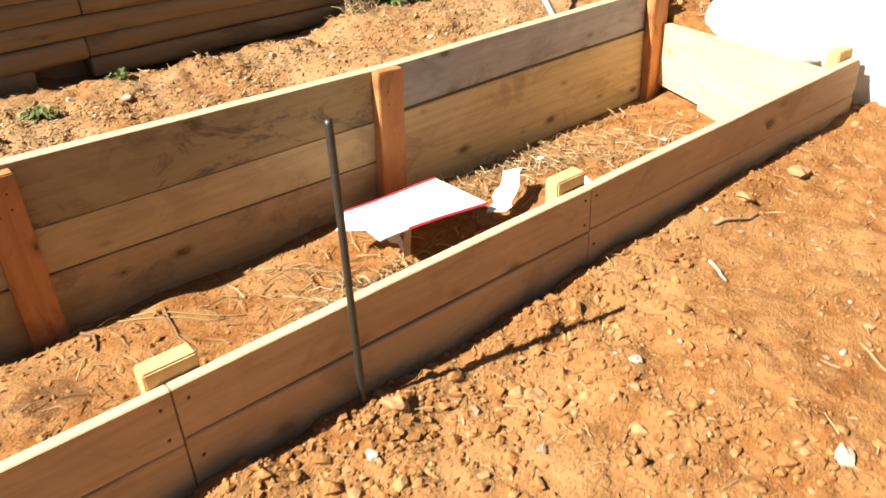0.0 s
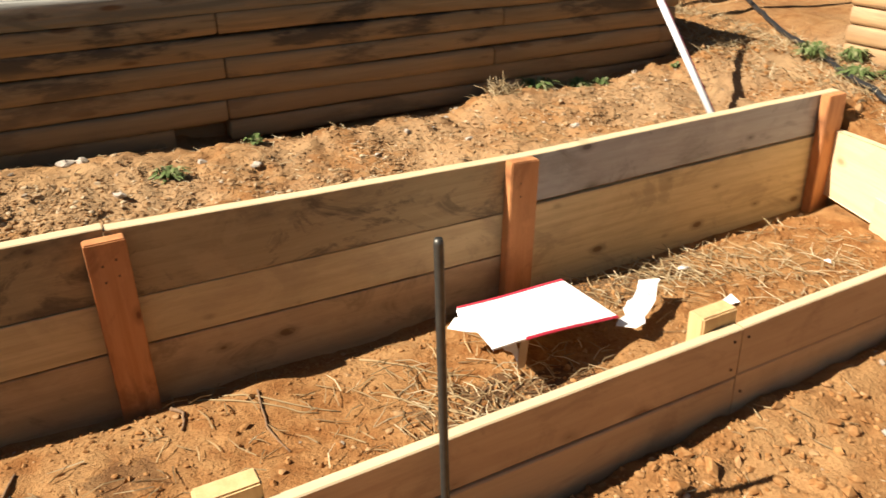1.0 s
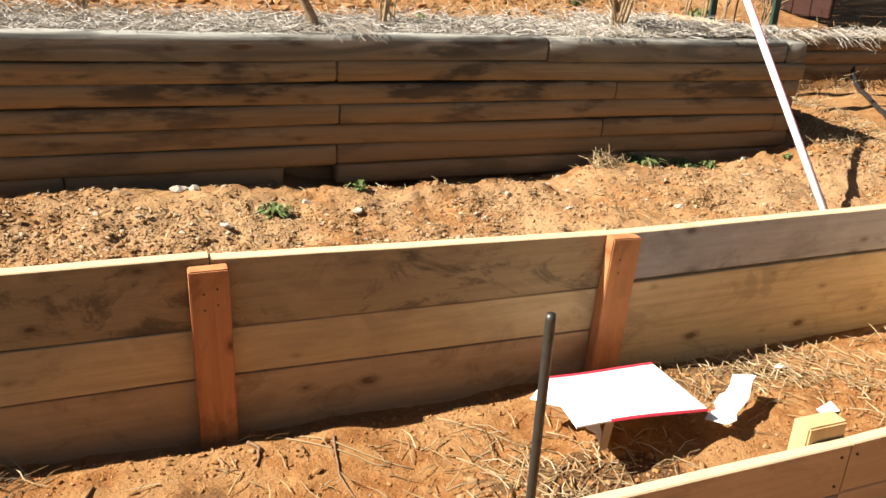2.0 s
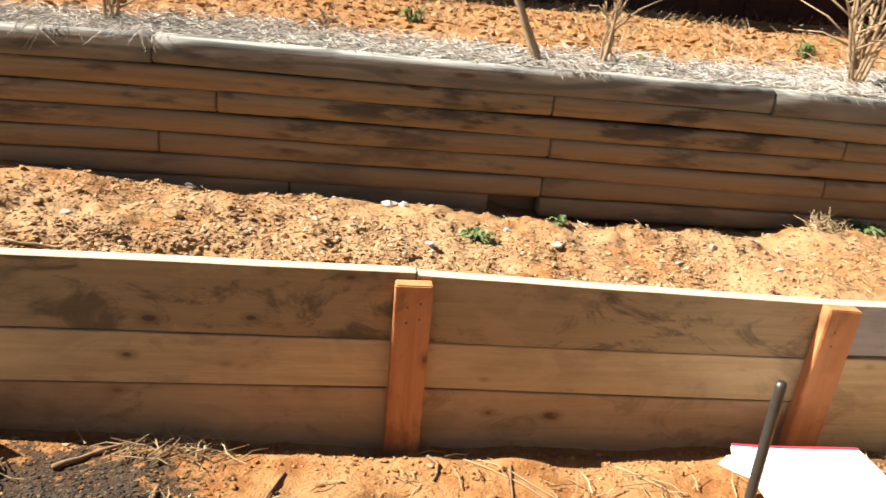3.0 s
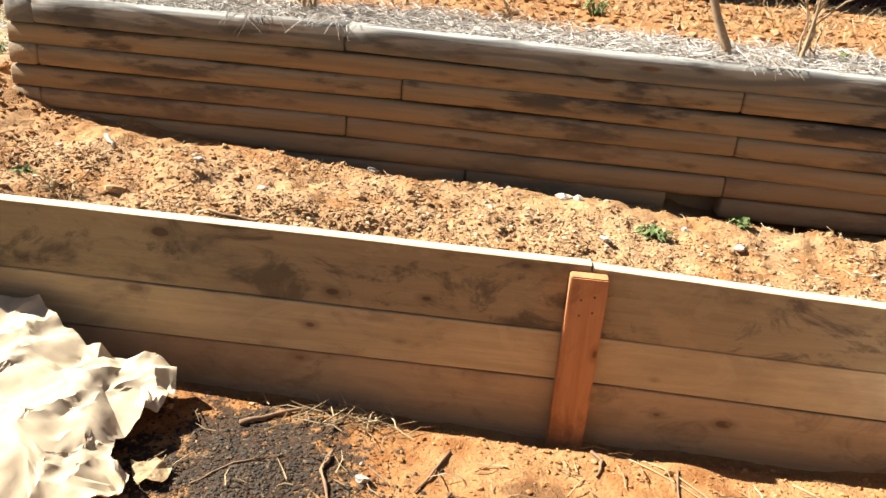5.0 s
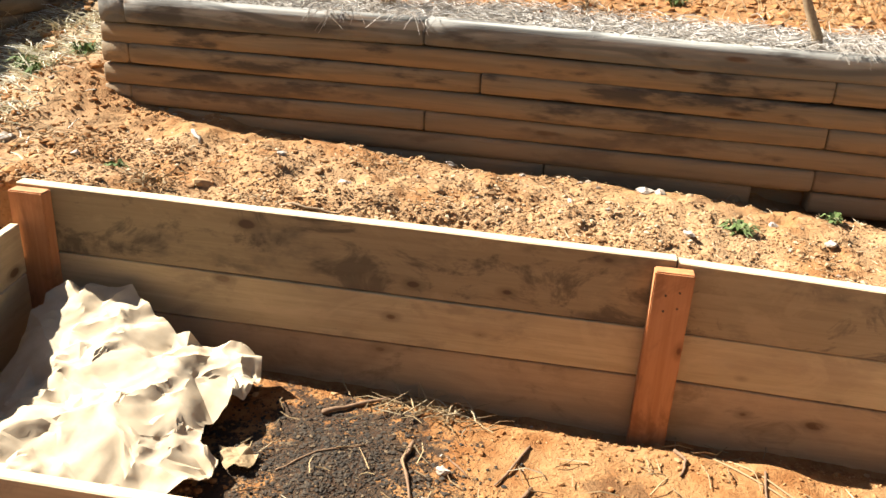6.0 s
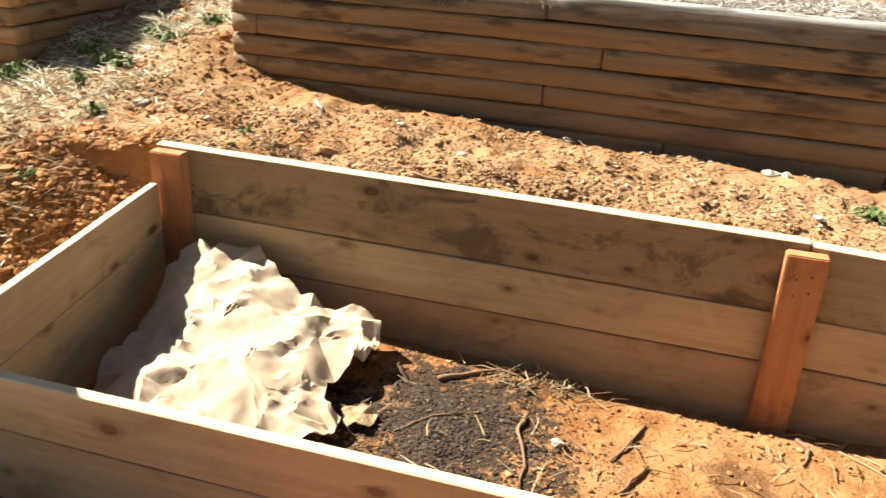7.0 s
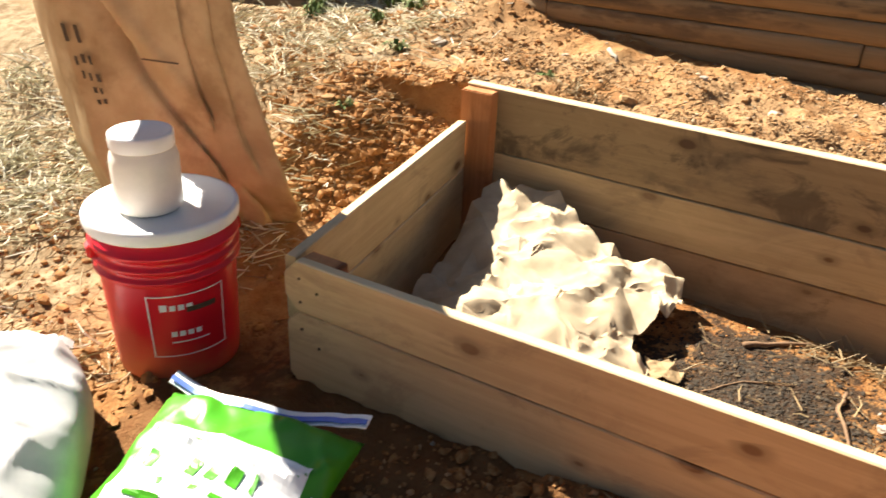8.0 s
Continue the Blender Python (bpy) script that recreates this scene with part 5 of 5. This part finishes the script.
def strands(name, x, y, z, length, width, tilt, mat, label, seed, category="straw", aim=None):
    """Thin bent three-sided stalks."""
    rng = np.random.default_rng(seed)
    n = len(x)
    a = rng.uniform(0, math.tau, n) if aim is None else aim
    ln = length * rng.uniform(0.5, 1.4, n)
    el = tilt * rng.uniform(0.2, 1.0, n)
    d = np.stack([np.cos(a) * np.cos(el), np.sin(a) * np.cos(el), np.sin(el)], -1)
    s = np.stack([-np.sin(a), np.cos(a), np.zeros(n)], -1)
    up = np.cross(d, s)
    bend = rng.uniform(-0.25, 0.25, n)[:, None] * s + rng.uniform(-0.1, 0.25, n)[:, None] * up
    p0 = np.stack([x, y, z], -1)
    rows_ = []
    for u, wd in ((0.0, 1.0), (0.5, 0.9), (1.0, 0.4)):
        c = p0 + d * (ln * u)[:, None] + bend * (ln * u * (1 - u) * 2)[:, None]
        w = (width * wd) * np.ones(n)
        for ang in (0, math.tau / 3, 2 * math.tau / 3):
            rows_.append(c + (math.cos(ang) * s + math.sin(ang) * up) * w[:, None])
    v = np.stack(rows_, 1)
    f = np.array([[r * 3 + k, r * 3 + (k + 1) % 3, (r + 1) * 3 + (k + 1) % 3, (r + 1) * 3 + k] for r in range(2) for k in range(3)])
    f = f[None] + (np.arange(n) * 9)[:, None, None]
    return stuff(name, v, f.reshape(-1, 4), mat, label, category)


R = np.random.default_rng(11)


def field(n, x0, x1, y0, y1, keep=None):
    x, y = R.uniform(x0, x1, n), R.uniform(y0, y1, n)
    if keep is not None:
        m = keep(x, y)
        x, y = x[m], y[m]
    return x, y


def sizes(x, mid, spread_=0.5, most=0.03):
    return np.clip(R.lognormal(math.log(mid), spread_, len(x)), 0.0015, most)


patchy = lambda x, y: vnoise(x * 4, y * 4, 9) + 0.5 * vnoise(x * 13, y * 13, 8) > R.uniform(0.2, 1.2, len(x))
x, y = field(90000, -1.75, 2.75, 0.035, 0.885, lambda a, b: patchy(a, b) & (vnoise(a * 2.6, b * 4.5, 33) + 0.35 * vnoise(a * 11, b * 11, 34) > R.uniform(0.1, 0.75, len(a)) + 0.4 * np.clip((b - 0.6) / 0.2, 0, 1)))
clods("soil_clods", x, y, sizes(x, 0.0025, 0.58, 0.011), CLOD_DRY, "crumbly clods of dry sandy clay", 1)
x, y = field(22000, -1.2, 2.3, -1.75, -0.955, patchy)
clods("soil_clods", x, y, sizes(x, 0.0032, 0.6, 0.017) * np.where(x < 1.0, 1.1, 0.6), CLOD, "crumbly clods of dry red clay", 2)
x, y = field(5200, -0.3, 1.25, -1.42, -0.958, lambda a, b: R.uniform(0, 1, len(a)) < np.clip(1.15 - (-0.96 - b) / 0.34 - 0.3 * np.abs(a - 0.45), 0.05, 1) * (0.45 + vnoise(a * 7, b * 7, 41)))
clods("soil_clods", x, y, sizes(x, 0.0036, 0.62, 0.016), CLOD, "crumbly clods of dry red clay along the front board", 3, 0.7, 0.1)
x, y = field(26000, -1.35, 2.3, -0.92, -0.01, lambda a, b: patchy(a, b) & (((a + 0.68) / 0.26) ** 2 + ((b + 0.37) / 0.24) ** 2 > R.uniform(0.1, 1.6, len(a))))
clods("soil_crumbs", x, y, sizes(x, 0.0024, 0.6, 0.011), CLOD, "fine crumbs of dry red clay", 4)
x, y = field(16000, -2.9, -1.62, -1.5, 1.2, patchy)
clods("soil_clods", x, y, sizes(x, 0.0045, 0.55, 0.018), CLOD, "crumbly clods of dry red clay", 5)
x, y = field(2600, -2.05, -1.625, -0.45, 0.15)
clods("soil_clods", x, y, sizes(x, 0.006, 0.5, 0.02), CLOD, "crumbly clods of red clay heaped beside the bed's end", 10)
x, y = field(5000, 2.5, 3.2, -1.2, 1.4, patchy)
clods("soil_clods", x, y, sizes(x, 0.0055, 0.5), CLOD, "crumbly clods of dry red clay", 6)
x, y = field(500, -2.6, 2.8, -1.5, 0.88)
m = ~((y > -0.94) & (y < 0.02)) | (R.uniform(0, 1, len(x)) < 0.4)
clods("pebbles", x[m], y[m], sizes(x[m], 0.0045, 0.5, 0.013), PEBBLE, "small pale pebbles strewn over the soil", 7)
gx, gy = R.normal(-0.66, 0.14, 8500), R.normal(-0.37, 0.12, 8500)
m = (gx > -1.3) & (gy < -0.02) & (gy > -0.9)
gx, gy = gx[m], gy[m]
clods("charred_crumbs", gx, gy, sizes(gx, 0.0017, 0.6, 0.006), CHAR, "black charred chips and crumbs on the soil", 8, 0.45)
x, y = field(5000, -3.0, 3.2, 1.4, 5.5)
clods("soil_clods", x, y, sizes(x, 0.012, 0.5), CLOD, "crumbly clods of dry red clay on the terrace", 9)

# straw mulch along the top of the wall
x = R.uniform(-1.8, 2.46, 26000)
y = 0.99 + np.abs(R.normal(0, 0.27, 26000)) * (0.8 + 0.5 * vnoise(x * 2, x * 0, 5))
z = land(x, y) + R.uniform(0, 0.035, len(x))
strands("straw_mulch", x, y, z, 0.085, 0.0015, 0.35, STRAW_GREY, "grey dry pine straw mulch along the wall top", 12)
# wisps hanging over the top timber
hx = np.concatenate([R.normal(c, 0.05, 26) for c in (-1.05, -0.78, 0.62, 0.66, 1.55, 1.7, 2.3)])
hy = R.uniform(0.895, 0.96, len(hx))
strands("straw_wisps", hx, hy, np.full(len(hx), 0.785) + R.uniform(0, 0.01, len(hx)), 0.09, 0.0014, -0.7, STRAW_GREY, "wisps of dry straw hanging over the wall", 13, aim=R.normal(-1.57, 0.8, len(hx)))
# dry grass farther up the terrace and beside the beds
x, y = field(9000, -3.0, 4.5, 1.4, 5.0, patchy)
strands("dry_grass", x, y, land(x, y) - 0.003, 0.09, 0.0017, 1.0, STRAW_TAN, "sparse dry grass on the terrace", 14, "grass")
x, y = field(14000, -3.3, -1.75, -0.9, 2.3, lambda a, b: (vnoise(a * 3, b * 3, 21) > R.uniform(0.15, 0.9, len(a))) & ((b < 0.72) | (b > 1.1) | (a > -2.85)) & (R.uniform(0, 1, len(a)) < np.clip((-1.75 - a) / 0.55, 0.08, 1)))
strands("dry_grass", x, y, land(x, y) - 0.002, 0.065, 0.0024, 0.4, STRAW_PALE, "dry bleached grass on untilled ground", 15, "grass")
cx, cy = field(190, -3.2, -1.7, -0.75, 1.9, lambda a, b: (vnoise(a * 2, b * 2, 51) > R.uniform(0.1, 0.8, len(a))) & ((b < 0.5) | (a > -2.7)) & (R.uniform(0, 1, len(a)) < np.clip((-1.85 - a) / 0.5, 0.03, 1)))
tx, ty = np.repeat(cx, 26) + R.normal(0, 0.03, 26 * len(cx)), np.repeat(cy, 26) + R.normal(0, 0.03, 26 * len(cx))
strands("dry_grass", tx, ty, land(tx, ty) - 0.003, 0.1, 0.0026, 0.6, STRAW_PALE, "bleached tufts of dry grass on untilled ground", 23, "grass")
x, y = field(5000, -3.0, -1.75, -1.4, 0.6, patchy)
strands("dry_grass", x, y, land(x, y) - 0.002, 0.07, 0.0015, 0.5, STRAW_TAN, "dry bleached grass on untilled ground", 16, "grass")
x, y = field(3600, -2.9, -1.82, -1.3, -0.2, lambda a, b: vnoise(a * 4, b * 4, 61) > R.uniform(0.2, 0.9, len(a)))
strands("dry_grass", x, y, land(x, y) - 0.002, 0.075, 0.0024, 0.45, STRAW_PALE, "bleached tufts of dry grass on untilled ground", 24, "grass")
x, y = field(4500, 2.55, 3.3, -0.2, 2.0, patchy)
strands("dry_grass", x, y, land(x, y) - 0.002, 0.06, 0.0015, 0.7, STRAW_TAN, "dry bleached grass on untilled ground", 17, "grass")
# litter in the bed
lx = np.concatenate([R.normal(c, s, k) for c, s, k in ((-0.5, 0.08, 110), (-1.02, 0.05, 0), (0.75, 0.16, 300), (1.55, 0.2, 320), (1.95, 0.15, 220), (0.25, 0.25, 60), (-0.5, 0.3, 60))])
ly = np.concatenate([R.normal(c, s, k) for c, s, k in ((-0.1, 0.035, 110), (-0.2, 0.05, 0), (-0.46, 0.13, 300), (-0.2, 0.09, 320), (-0.4, 0.14, 220), (-0.2, 0.12, 60), (-0.4, 0.15, 60))])
m = (ly < -0.01) & (ly > -0.91)
strands("straw_litter", lx[m], ly[m], land(lx[m], ly[m]) + 0.006, 0.065, 0.0017, 0.25, STRAW_TAN, "dry straw and root litter on the bed soil", 18)
x, y = field(1100, -1.7, 2.6, 0.05, 0.85)
strands("straw_litter", x, y, land(x, y) + 0.004, 0.03, 0.0012, 0.3, STRAW_TAN, "dry straw bits on cloddy soil", 19)
x, y = field(500, -0.9, 2.2, -1.7, -0.97)
strands("straw_litter", x, y, land(x, y) + 0.003, 0.035, 0.0012, 0.2, STRAW_TAN, "dry straw bits on trodden soil", 20)
# dry tufts rooted on the bank near the wall
for k, (px, py, n) in enumerate(((1.55, 0.72, 120), (-1.35, 0.2, 40))):
    x, y = R.normal(px, 0.03, n), R.normal(py, 0.025, n)
    strands("grass_tuft", x, y, land(x, y) - 0.003, 0.06, 0.0018, 0.9, STRAW_TAN, "tuft of dry tan grass on cloddy soil", 30 + k, "grass")
# straw hanging over the dark wall
x, y = field(900, 3.1, 4.8, 1.76, 1.95)
strands("straw_mulch", x, y, 0.62 + R.uniform(0, 0.05, len(x)), 0.12, 0.002, -0.6, STRAW_GREY, "dry straw heaped over the dark wall", 22)
# crumbs caught on the ledges between the timbers
x = R.uniform(-1.8, 2.4, 420)
row = R.integers(1, 5, 420)
keep = vnoise(x * 2.3, row * 1.7, 31) > 0.5
x, row = x[keep], row[keep]
ledge = 0.775 - 0.086 - 0.0712 * row + np.array([sag(v) for v in x])
bm = bmesh.new()
for px, pz in zip(x, ledge):
    s = R.uniform(0.002, 0.006)
    bmesh.ops.create_icosphere(bm, subdivisions=1, radius=s, matrix=Matrix.Translation((px, 0.908 + R.uniform(0, 0.01), pz + s * 0.5)))
tagged(new("ledge_crumbs", mesh_of(bm, "ledge_crumbs", CLOD)), "dry clay crumbs caught between the wall timbers", "soil", kind="stuff")
